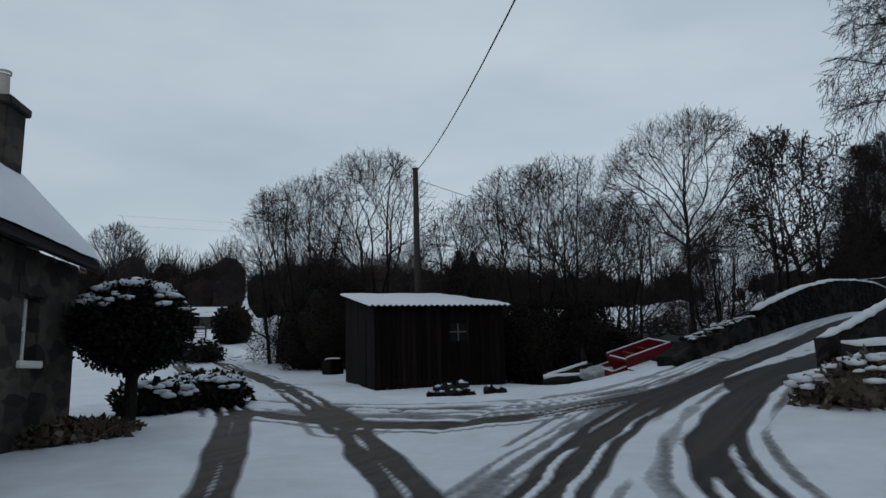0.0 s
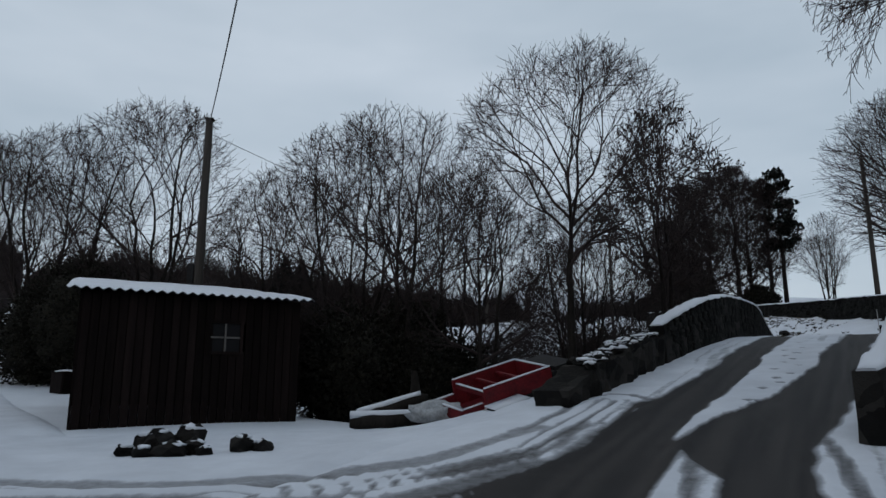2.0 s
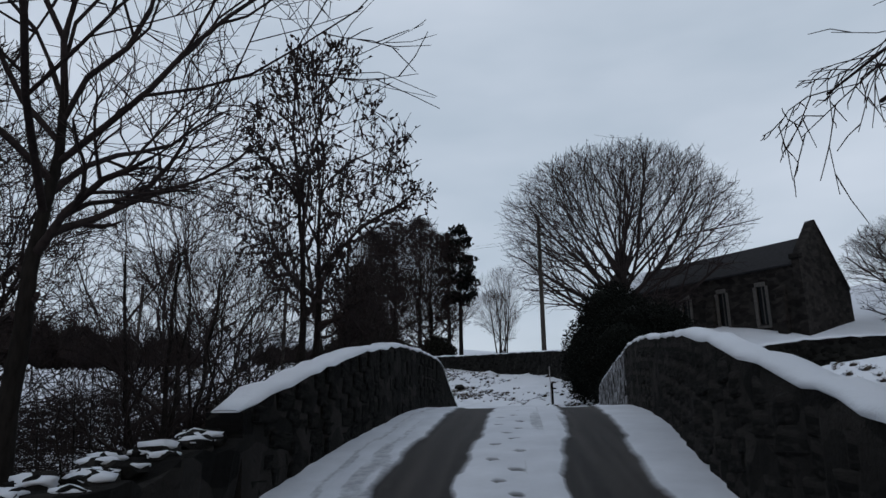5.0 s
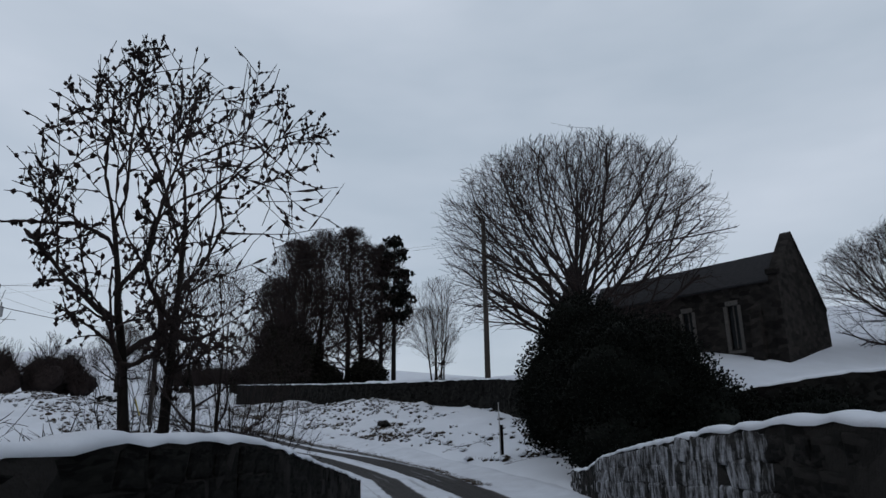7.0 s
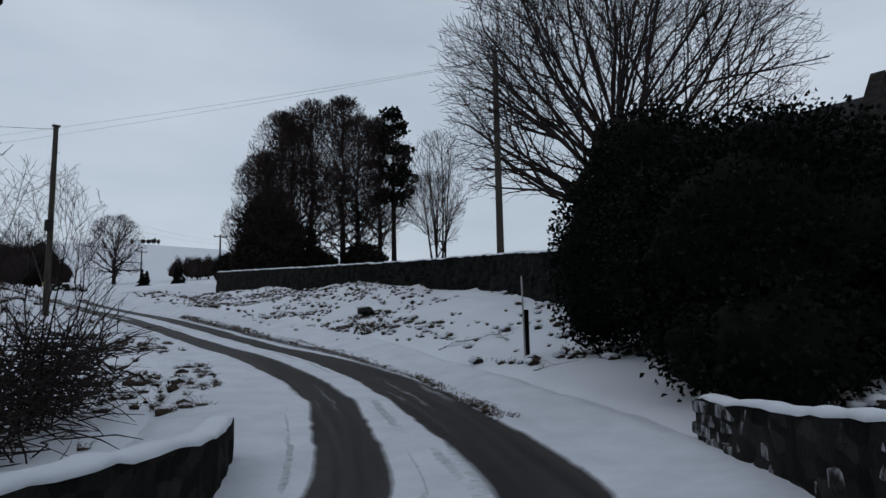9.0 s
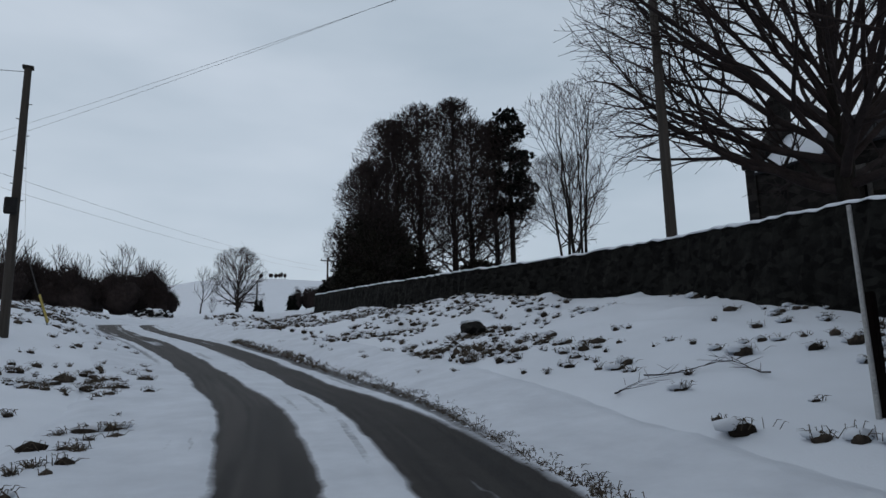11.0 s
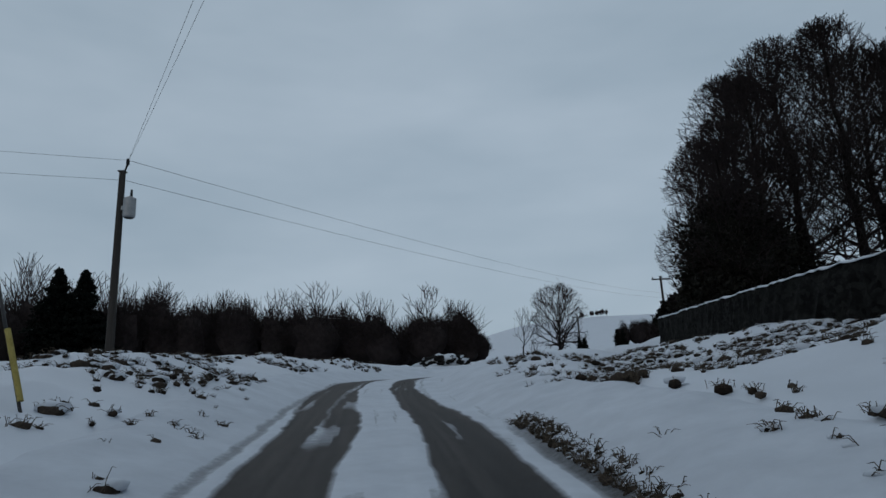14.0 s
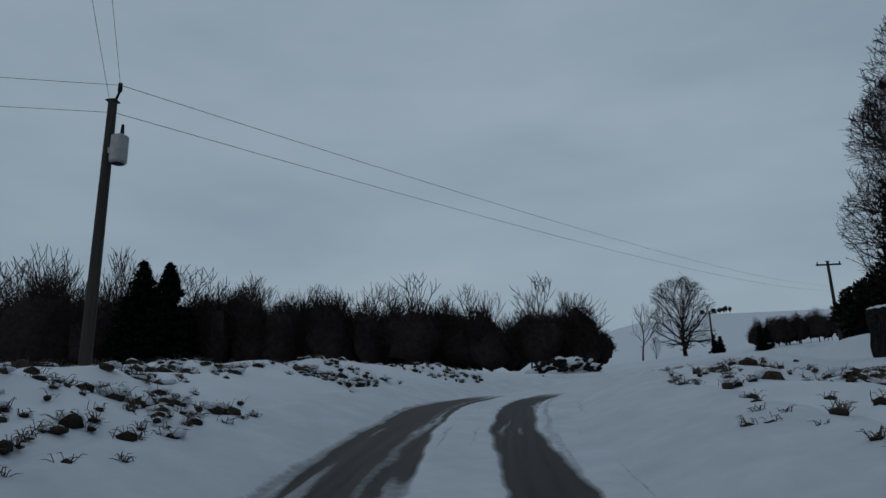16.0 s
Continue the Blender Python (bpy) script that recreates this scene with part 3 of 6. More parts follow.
def gz(x, y):
    return float(ground_z(np.array([x]), np.array([y]))[0])


def lane_point(s, d):
    x, y, u, v = (float(np.interp(s, RS, a)) for a in (RX, RY, TX, TY))
    return x - v * d, y + u * d


# ---- walls ----


def wall_run(name, pts, tops, bottoms, thick, material, label, category, cap=0.10, lump=0.05, step=0.22, seed=0, courses=5, bow=0.0):
    """A rough stone wall along a line, with a lying cap of snow. tops, bottoms: heights at the points."""
    p = np.array(pts, float)
    t = np.r_[0, np.cumsum(np.hypot(*np.diff(p, axis=0).T))]
    n = max(3, int(t[-1] / step) + 1)
    f = np.linspace(0, t[-1], n)
    x, y = np.interp(f, t, p[:, 0]), np.interp(f, t, p[:, 1])
    for _ in range(4):
        x[1:-1], y[1:-1] = (x[:-2] + 2 * x[1:-1] + x[2:]) / 4, (y[:-2] + 2 * y[1:-1] + y[2:]) / 4
    zt, zb = np.interp(f, t, tops), np.interp(f, t, bottoms)
    for _ in range(6):
        zt[1:-1] = (zt[:-2] + 2 * zt[1:-1] + zt[2:]) / 4
    tx, ty = np.gradient(x), np.gradient(y)
    q = np.hypot(tx, ty)
    nx, ny = -ty / q, tx / q
    rng = np.random.default_rng(seed)
    zt = zt + lump * 0.8 * (rng.random(n) - 0.5)
    ring = []
    for k in range(courses + 1):
        ring.append((-0.5, k / courses))
    for k in range(1, 3):
        ring.append((-0.5 + k / 3, 1.0))
    for k in range(courses, -1, -1):
        ring.append((0.5, k / courses))
    m = len(ring)
    V = np.empty((n, m, 3))
    for j, (a, h) in enumerate(ring):
        w = thick * (1.12 - 0.12 * h) * a
        jig = lump * (rng.random(n) - 0.5) * (1 if h < 1 else 0.5)
        V[:, j, 0] = x + nx * (w + jig)
        V[:, j, 1] = y + ny * (w + jig)
        V[:, j, 2] = zb + (zt - zb) * h + (lump * 0.6 * (rng.random(n) - 0.5) if 0 < h < 1 else 0)
    V = V.reshape(-1, 3)
    F = grid_faces(n, m).tolist()
    F += [list(range(m))[::-1], list(range((n - 1) * m, n * m))]
    wall = tagged(new(name, mesh_from(name, V, F, material)), label, category, kind="structure")
    if cap:
        prof = [(-0.56, -0.02), (-0.57, 0.35), (-0.42, 0.85), (-0.15, 1.0), (0.15, 1.0), (0.42, 0.85), (0.57, 0.35), (0.56, -0.02)]
        C = np.empty((n, len(prof), 3))
        puff = cap * (0.75 + 0.5 * rng.random(n))
        for _ in range(2):
            puff[1:-1] = (puff[:-2] + puff[1:-1] + puff[2:]) / 3
        taper = np.clip(0.30 + np.minimum(f, t[-1] - f) / 0.45, 0.30, 1.0)
        for j, (a, h) in enumerate(prof):
            wob = a * thick * (0.55 + 0.45 * taper) + 0.02 * (rng.random(n) - 0.5)
            C[:, j, 0] = x + nx * wob
            C[:, j, 1] = y + ny * wob
            C[:, j, 2] = zt + puff * h * taper
        C = C.reshape(-1, 3)
        m = len(prof)
        F = grid_faces(n, m).tolist() + [list(range(m))[::-1], list(range((n - 1) * m, n * m))]
        part("snow_cap", mesh_from("snow_cap", C, F, SNOW, True), None, wall, "thick cap of lying snow")
    return wall


def lane_wall(name, rows, thick, material, label, category, sign, **kw):
    """rows: distance along the lane, offset of the inner face, top above the carriageway, foot below it."""
    ss = np.linspace(rows[0][0], rows[-1][0], max(8, int((rows[-1][0] - rows[0][0]) * 2)))
    c = [np.interp(ss, [r[0] for r in rows], [r[k] for r in rows]) for k in range(4)]
    zr = np.interp(ss, RS, RZ)
    pts = [lane_point(s, d + sign * thick / 2) for s, d in zip(ss, c[1])]
    return wall_run(name, pts, zr + c[2], zr - c[3], thick, material, label, category, **kw)


wall_left = lane_wall("wall_bridge_left", [(29.0, 1.84, 0.66, 2.6), (29.8, 1.80, 0.74, 3), (30.6, 1.76, 0.82, 3), (32, 1.70, 0.93, 3), (34, 1.66, 1.00, 3), (38, 1.6, 0.96, 2.5), (44, 1.75, 0.72, 1.5), (50.6, 1.95, 0.46, 0.9)],
                      0.26, STONE, "dark stone bridge parapet with a snow-covered coping", "bridge parapet", 1, cap=0.06, seed=3)
wall_right = lane_wall("wall_bridge_right", [(23.8, -0.82, 0.58, 1.4), (24.3, -0.95, 0.64, 1.5), (25.0, -1.08, 0.70, 1.8), (26.2, -1.18, 0.79, 2.5), (28.4, -1.36, 0.93, 3), (30.0, -1.50, 1.04, 3), (31.2, -1.62, 1.05, 3), (32.8, -1.80, 1.02, 3), (35, -1.9, 1.04, 3), (39, -2.05, 1.0, 2.5), (44.2, -2.4, 0.90, 1.2), (47, -2.75, 0.78, 1.0), (49.6, -3.2, 0.64, 0.8)],
                       0.20, STONE, "dark stone bridge parapet under thick snow", "bridge parapet", -1, cap=0.06, seed=4)
wall_low = lane_wall("wall_verge", [(25.2, 2.08, 0.20, 0.6), (25.6, 2.02, 0.34, 0.6), (26.1, 1.92, 0.42, 0.8), (26.6, 1.88, 0.44, 1.2), (27.6, 1.88, 0.48, 1.8), (28.99, 1.84, 0.48, 2.4)], 0.50, STONE,
                     "tumbledown low drystone wall with patchy snow on its stones", "stone wall", 1, cap=0, lump=0.13, step=0.16, seed=6)

CHURCHYARD = [(29.5, 27.0), (33.0, 32.5), (36.2, 38.5), (38.3, 44.5), (38.7, 49.5), (38.3, 55.5), (38.6, 64), (39.8, 75), (41.2, 85.4)]
CY_TOP = [4.2, 5.2, 6.1, 6.75, 7.05, 7.4, 8.0, 8.9, 9.75]
wall_run("wall_churchyard", CHURCHYARD, CY_TOP, [gz(*p) - 1.2 for p in CHURCHYARD], 0.55, NEAR_BLACK_STONE, "long dark drystone churchyard wall topped with snow", "stone wall", cap=0.08, lump=0.10, step=0.3, seed=7, courses=6)

CY_SOUTH = [(29.8, 26.2), (33.0, 24.6), (37.5, 21.0), (42, 16)]
wall_run("wall_churchyard_south", CY_SOUTH, [4.3, 4.9, 5.2, 5.4], [gz(*p) - 0.4 for p in CY_SOUTH], 0.5, NEAR_BLACK_STONE, "dark retaining wall below the churchyard snow", "stone wall", cap=0.10, lump=0.10, step=0.3, seed=8)
WALL_RETURN = [(6.98, 8.40), (7.9, 7.95), (9.2, 7.1), (10.8, 5.6)]
wall_run("wall_verge_right", WALL_RETURN, [0.80, 0.72, 0.85, 1.10], [gz(*p) - 0.4 for p in WALL_RETURN], 0.4, STONE, "dark low stone wall turning away beside the junction", "stone wall", cap=0.12, lump=0.08, seed=9)


# ---- trees ----


def stem_tube(points, radii, sides=10):
    """One unbroken tapering tube through the points, all in quads."""
    p = np.array(points, float)
    d = np.gradient(p, axis=0)
    d /= np.linalg.norm(d, axis=1, keepdims=True)
    u = np.cross(d, np.array([0.31, 0.95, 0.0]))
    u /= np.linalg.norm(u, axis=1, keepdims=True)
    v = np.cross(d, u)
    q = np.arange(sides) * 2 * math.pi / sides
    r = np.array(radii, float)[:, None, None]
    ring_ = p[:, None] + r * (np.cos(q)[None, :, None] * u[:, None] + np.sin(q)[None, :, None] * v[:, None])
    n = len(p)
    f = [[i * sides + k, i * sides + (k + 1) % sides, (i + 1) * sides + (k + 1) % sides, (i + 1) * sides + k] for i in range(n - 1) for k in range(sides)]
    return ring_.reshape(-1, 3), np.array(f)


def inside(blobs, p, slack=1.0):
    for x, y, z, a, b, c in blobs:
        if ((p[0] - x) / a) ** 2 + ((p[1] - y) / b) ** 2 + ((p[2] - z) / c) ** 2 < slack:
            return True
    return False


def branching(seed, blobs, fork, trunk_r, twig_r=0.005, stems=((0, 0),), limbs=7, tilt=(25, 65), kids=(6, 5, 4), ratio=0.74, up=0.08, gnarl=0.11, lead=0.75, droop=0.0, angle=(24, 48), bend=0.03, limb_w=0.55):
    """Stems, and the tapering segments of every limb, branch and twig, grown out to the bounds of the crown's ellipsoids."""
    g = random.Random(seed)
    top = max(b[2] + b[5] for b in blobs)
    rows, trunks = [], []

    def side_way(d, ang, spin):
        """A way that leaves d at an angle, turned round it."""
        d = Vector(d)
        u = d.cross(Vector((0.23, 0.61, 0.76))).normalized()
        v = d.cross(u)
        return (d * math.cos(ang) + (u * math.cos(spin) + v * math.sin(spin)) * math.sin(ang)).normalized()

    def limb(p, d, length, r, level):
        for k in (1.0, 0.8, 0.6, 0.42, 0.28):
            if inside(blobs, p + d * (length * k), 0.90 + 0.22 * g.random()):
                break
        length *= k
        n = min((6, 4, 3, 2)[min(level, 3)], max(2, 7 - len(kids) + 2))
        end = max(twig_r * 0.6, r * 0.40)
        pts, rad = [p], [r]
        spots = []
        lift = up * (1.0 if level < 2 else 0.6) - droop * max(0, level - 0)
        for i in range(n):
            d = (d + Vector((g.gauss(0, gnarl), g.gauss(0, gnarl), g.gauss(0, gnarl) + lift))).normalized()
            q = pts[-1] + d * (length / n)
            ra, rb = rad[-1], r + (end - r) * (i + 1) / n
            rows.append((pts[-1], q, ra, rb))
            pts.append(q)
            rad.append(rb)
            spots.append((q, Vector(d), rb))
        if level >= len(kids):
            return
        m = kids[level]
        spin = g.random() * 6.28
        for j in range(m):
            u = 0.22 + 0.78 * (j + 0.3 + 0.7 * g.random()) / m
            i = min(n - 1, int(u * n))
            f = min(1.0, u * n - i)
            q = pts[i].lerp(pts[i + 1], f)
            spin += 2.4 + 0.5 * g.random()
            way = side_way(spots[i][1], radians(g.uniform(*angle)), spin)
            limb(q, way, length * ratio * (1.15 - 0.5 * u) * (0.7 + 0.6 * g.random()), max(twig_r, spots[i][2] * (0.60 + 0.15 * g.random())), level + 1)

    for sx, sy in stems:
        base, tip = Vector((0.35 * sx, 0.35 * sy, -0.25)), Vector((sx * 1.5, sy * 1.5, fork + lead * (top - fork) * (0.8 + 0.25 * g.random())))
        n = 9
        pts, rad = [], []
        for i in range(n + 1):
            f = i / n
            sway = Vector((g.gauss(0, bend), g.gauss(0, bend), 0)) * (tip.z * 0.35) * (1 if 0 < i else 0)
            pts.append(base.lerp(tip, f) + sway * f)
            rad.append(trunk_r * ((1.22 if i == 0 else 1.0) * (1 - 0.78 * f ** 0.8)))
        trunks.append((pts, rad))
        f0 = (fork * 0.9 - base.z) / (tip.z - base.z)
        spin = g.random() * 6.28
        count = max(2, int(round(limbs / len(stems))))
        for j in range(count):
            f = f0 + (1 - f0) * (j + 0.2 + 0.5 * g.random()) / count
            i = min(n - 1, int(f * n))
            q = pts[i].lerp(pts[i + 1], f * n - i)
            r = rad[i] + (rad[i + 1] - rad[i]) * (f * n - i)
            spin += 2.4 + 0.6 * g.random()
            lean = radians(tilt[1] + (tilt[0] - tilt[1]) * ((f - f0) / (1 - f0)) + g.gauss(0, 6))
            d = Vector((math.cos(spin) * math.sin(lean), math.sin(spin) * math.sin(lean), math.cos(lean)))
            far = 0.4
            while far < 20 and inside(blobs, q + d * far, 1.0):
                far *= 1.15
            limb(q, d, far * (0.92 + 0.2 * g.random()), r * (limb_w + 0.2 * g.random()), 0)
        limb(pts[-1], (pts[-1] - pts[-2]).normalized(), max(0.5, top - pts[-1].z), rad[-1], 1 if len(kids) > 1 else 0)
    return trunks, rows


TREES = {}


def tree_kind(key, seed, blobs, fork, trunk_r, twig_r=0.005, moss=0.0, **kw):
    """The meshes of one kind of bare tree: a trunk for each stem, and a crown of limbs and twigs."""
    trunks, rows = branching(seed, blobs, fork, trunk_r, twig_r, **kw)
    rng = np.random.default_rng(seed + 500)
    stems = []
    for pts, rad in trunks:
        v, f = stem_tube(pts, rad)
        stems.append(fast_mesh("trunk", v, f, BARK, True))
    groups = [([s for s in rows if s[2] > 4 * twig_r], 6), ([s for s in rows if 1.6 * twig_r < s[2] <= 4 * twig_r], 4), ([s for s in rows if s[2] <= 1.6 * twig_r], 3)]
    if moss:
        clumps = []
        for a, b, ra, rb in [s for s in rows if s[2] < trunk_r * 0.4]:
            if rng.random() < moss:
                u, w = float(rng.random()) * 0.6, 0.014 + 0.026 * float(rng.random()) ** 1.5
                c, e = a.lerp(b, u), a.lerp(b, u + 0.2 + 0.3 * float(rng.random()))
                m = c.lerp(e, 0.5) + Vector(rng.normal(0, 0.008, 3))
                clumps += [(c, m, ra, w + ra * 0.5), (m, e, w + ra * 0.5, rb)]
        groups.append((clumps, 4))
    vs, fs, at = [], [], 0
    for some, sides in groups:
        if some:
            v, f = tubes(some, sides)
            vs.append(v)
            fs.append(np.asarray(f) + at)
            at += len(v)
    TREES[key] = stems + [fast_mesh("crown", np.concatenate(vs), np.concatenate([x.astype(np.int32) for x in fs]), TWIG)]


def ring(n, r, seed):
    g = random.Random(seed)
    return [(r * (0.5 + 0.7 * g.random()) * math.cos(6.283 * (k + 0.5 * g.random()) / n), r * (0.5 + 0.7 * g.random()) * math.sin(6.283 * (k + 0.5 * g.random()) / n)) for k in range(n)]


# growth of each kind of bare tree
tree_kind("ash_a", 11, [(0.1, 0, 4.7, 2.35, 2.25, 1.8), (0.2, 0, 5.1, 1.9, 1.9, 1.5), (-0.9, 0, 3.3, 1.7, 1.4, 1.1), (0.9, -1.2, 3.8, 1.7, 1.7, 1.25)], 1.9, 0.105, 0.0052, limbs=15, kids=(7, 6, 4), tilt=(15, 80), lead=0.5, gnarl=0.18, limb_w=0.62, up=0.05)
tree_kind("ash_b", 12, [(0, 0, 4.5, 2.2, 2.2, 2.2), (0.4, 0, 3.0, 1.9, 1.8, 1.2)], 1.5, 0.10, 0.0054, limbs=14, kids=(6, 6, 4), tilt=(15, 74), lead=0.55, stems=((0, 0), (-0.5, 0.3)), gnarl=0.17, up=0.05)
tree_kind("alder_a", 21, [(0, 0, 4.6, 2.6, 2.5, 2.6), (0, 0, 2.6, 2.4, 2.4, 1.6)], 1.0, 0.085, 0.0062, stems=ring(4, 0.8, 1), limbs=24, kids=(6, 5, 3), tilt=(15, 70), gnarl=0.17, up=0.05)
tree_kind("alder_b", 22, [(0.3, 0, 4.2, 2.5, 2.5, 2.5), (-0.8, 0.3, 3.0, 2.0, 2.0, 2.0)], 0.9, 0.08, 0.0062, stems=ring(5, 0.9, 2), limbs=25, kids=(6, 5, 3), tilt=(15, 68), gnarl=0.17, up=0.05)
tree_kind("thicket", 31, [(0, 0, 2.5, 1.3, 1.3, 1.7), (0, 0, 1.4, 1.4, 1.4, 1.1)], 0.5, 0.026, 0.0036, stems=ring(6, 0.7, 3), limbs=24, kids=(5, 4), tilt=(18, 60))
tree_kind("mossy", 41, [(0, 0, 4.3, 2.6, 2.6, 2.0), (1.3, 0.3, 4.8, 2.4, 2.0, 1.5), (0.2, 0, 2.9, 2.0, 2.0, 1.4)], 1.2, 0.13, 0.0095, stems=((0, 0), (-0.6, 0.5)), limbs=14, kids=(6, 5, 3), tilt=(25, 85), gnarl=0.22, moss=0.75, limb_w=0.72, lead=0.6, up=0.05, angle=(30, 65))
tree_kind("great", 51, [(0, 0, 7.4, 8.6, 8.6, 6.4), (0, 0, 4.8, 8.0, 8.0, 3.2)], 1.6, 0.44, 0.0125, limbs=34, kids=(7, 6, 4), tilt=(12, 84), gnarl=0.09, lead=0.42, up=0.06, limb_w=0.42, ratio=0.66)
tree_kind("beech_a", 61, [(0, 0, 11.2, 3.6, 3.6, 6.4), (0, 0, 7.4, 4.6, 4.6, 4.8), (0, 0, 3.8, 4.2, 4.2, 3.0)], 1.6, 0.34, 0.019, limbs=40, kids=(6, 5, 3), tilt=(12, 74), lead=0.85, up=0.08, limb_w=0.28)
tree_kind("beech_b", 62, [(0, 0, 11.4, 3.5, 3.5, 6.2), (0, 0, 7.6, 4.4, 4.4, 4.6), (0, 0, 4.2, 3.9, 3.9, 3.0)], 1.9, 0.32, 0.019, limbs=38, kids=(6, 5, 3), tilt=(12, 70), lead=0.85, up=0.08, limb_w=0.28)
tree_kind("young", 71, [(0, 0, 4.8, 2.6, 2.6, 2.8), (0, 0, 2.6, 1.8, 1.8, 1.8)], 0.8, 0.07, 0.008, stems=ring(4, 0.5, 5), limbs=18, kids=(6, 4), tilt=(14, 48), gnarl=0.08, up=0.10)
tree_kind("hanging", 81, [(0, 0, 6.0, 3.8, 3.8, 2.7), (0, 0, 3.9, 3.8, 3.8, 2.1)], 2.0, 0.17, 0.0046, limbs=22, kids=(7, 6, 6, 2), ratio=0.60, tilt=(20, 95), gnarl=0.24, droop=0.09, lead=0.5, up=0.02)
tree_kind("field", 91, [(0, 0, 6.5, 4.2, 4.2, 4.1), (0, 0, 3.6, 3.9, 3.9, 2.2)], 1.7, 0.34, 0.020, limbs=22, kids=(6, 5, 2), tilt=(12, 84), lead=0.5, up=0.05, gnarl=0.14)
tree_kind("far", 92, [(0, 0, 6.0, 2.7, 2.7, 4.2)], 1.6, 0.16, 0.030, limbs=10, kids=(6,), tilt=(15, 60), lead=0.75, up=0.10)
tree_kind("far_round", 93, [(0, 0, 6.8, 3.6, 3.4, 3.4)], 2.2, 0.20, 0.030, limbs=12, kids=(6,), tilt=(15, 75), lead=0.5, up=0.10)


def bare_tree(key, x, y, height_scale=1.0, rz=0.0, label="bare winter tree with dark twigs", group="", sink=0.0, name="bare_tree", lean=(0, 0), wide=1.0):
    t = new(name)
    t.matrix_world = pose(x, y, gz(x, y) - sink, lean[0], lean[1], rz)
    t.scale = (height_scale * wide, height_scale * wide, height_scale)
    for me in TREES[key]:
        o = new(me.name.split(".")[0], me)
        o.parent = t
    return tagged(t, label, "tree", group)


def leaf_cloud(rng, n, centres, size, flat=0.5):
    """Small two-triangle leaf sprays scattered through ellipsoids (x, y, z, rx, ry, rz)."""
    c = np.array(centres, float)
    vol = c[:, 3] * c[:, 4] * c[:, 5]
    pick = rng.choice(len(c), n, p=vol / vol.sum())
    d = rng.normal(size=(n, 3))
    d /= np.linalg.norm(d, axis=1, keepdims=True)
    r = (0.60 + 0.40 * rng.random(n) ** 0.7) * (0.90 + 0.22 * rng.random(n))
    p = c[pick, :3] + d * c[pick, 3:] * r[:, None]
    out = d + rng.normal(0, flat, (n, 3))
    out /= np.linalg.norm(out, axis=1, keepdims=True)
    a = np.cross(out, rng.normal(size=(n, 3)))
    a /= np.linalg.norm(a, axis=1, keepdims=True)
    b = np.cross(out, a)
    s = size * (0.6 + 0.8 * rng.random(n))[:, None]
    quad = np.stack([p - a * s * 0.5, p + out * s * 0.35 - b * s * 0.45, p + out * s * 1.1, p + out * s * 0.35 + b * s * 0.45 + a * s * 0.2], 1)
    return quad.reshape(-1, 3), np.arange(n * 4).reshape(n, 4)


def lumpy(rng, centre, radii, sub=3, rough=0.18):
    bm = bmesh.new()
    bmesh.ops.create_icosphere(bm, subdivisions=sub, radius=1)
    off = Vector(rng.normal(0, 10, 3))
    for v in bm.verts:
        k = 1 + rough * 2 * (noise.noise(v.co * 2.2 + off)) + rough * noise.noise(v.co * 5 + off)
        v.co = Vector([centre[i] + v.co[i] * radii[i] * k for i in range(3)])
    return bm


def evergreen(name, x, y, blobs, label, category="bush", leaves=5000, size=0.16, material=None, snow=0, seed=0, trunk=None):
    """A dark leafy mass: a core, a coat of leaf sprays and, where it lies, snow on top."""
    rng = np.random.default_rng(seed)
    t = thing(name, label, category, (x, y, gz(x, y)))
    core = bmesh.new()
    for b in blobs:
        tmp = lumpy(rng, b[:3], [0.74 * v for v in b[3:]], 3)
        me = bpy.data.meshes.new("core")
        tmp.to_mesh(me)
        tmp.free()
        core.from_mesh(me)
        bpy.data.meshes.remove(me)
    part("core", core, material or IVY, t, soft=True)
    v, f = leaf_cloud(rng, leaves, blobs, size)
    part("foliage", fast_mesh("foliage", v, f, material or IVY), None, t)
    if trunk:
        v, f = tubes([((0, 0, -0.2), (0.02, 0, trunk), 0.11, 0.09), ((0, 0, trunk * 0.6), (0.25, 0.1, trunk + 0.3), 0.06, 0.04)], 8)
        part("trunk", fast_mesh("trunk", v, f, BARK, True), None, t)
    if snow:
        v, f = [], []
        bm = bmesh.new()
        for k in range(snow):
            b = blobs[int(rng.integers(len(blobs)))]
            q, r = rng.random() * 6.283, math.sqrt(rng.random()) * 0.96
            zc = math.sqrt(max(0.0, 1 - r * r))
            c = (b[0] + b[3] * r * math.cos(q), b[1] + b[4] * r * math.sin(q), b[2] + b[5] * zc * 1.02)
            w = 0.06 + 0.11 * rng.random()
            tmp = lumpy(rng, c, (w, w * (0.6 + 0.6 * rng.random()), w * 0.35), 1, 0.3)
            me = bpy.data.meshes.new("puff")
            tmp.to_mesh(me)
            tmp.free()
            bm.from_mesh(me)
            bpy.data.meshes.remove(me)
        part("snow_cover", bm, SNOW, t, "lumps of lying snow", True)
    return t


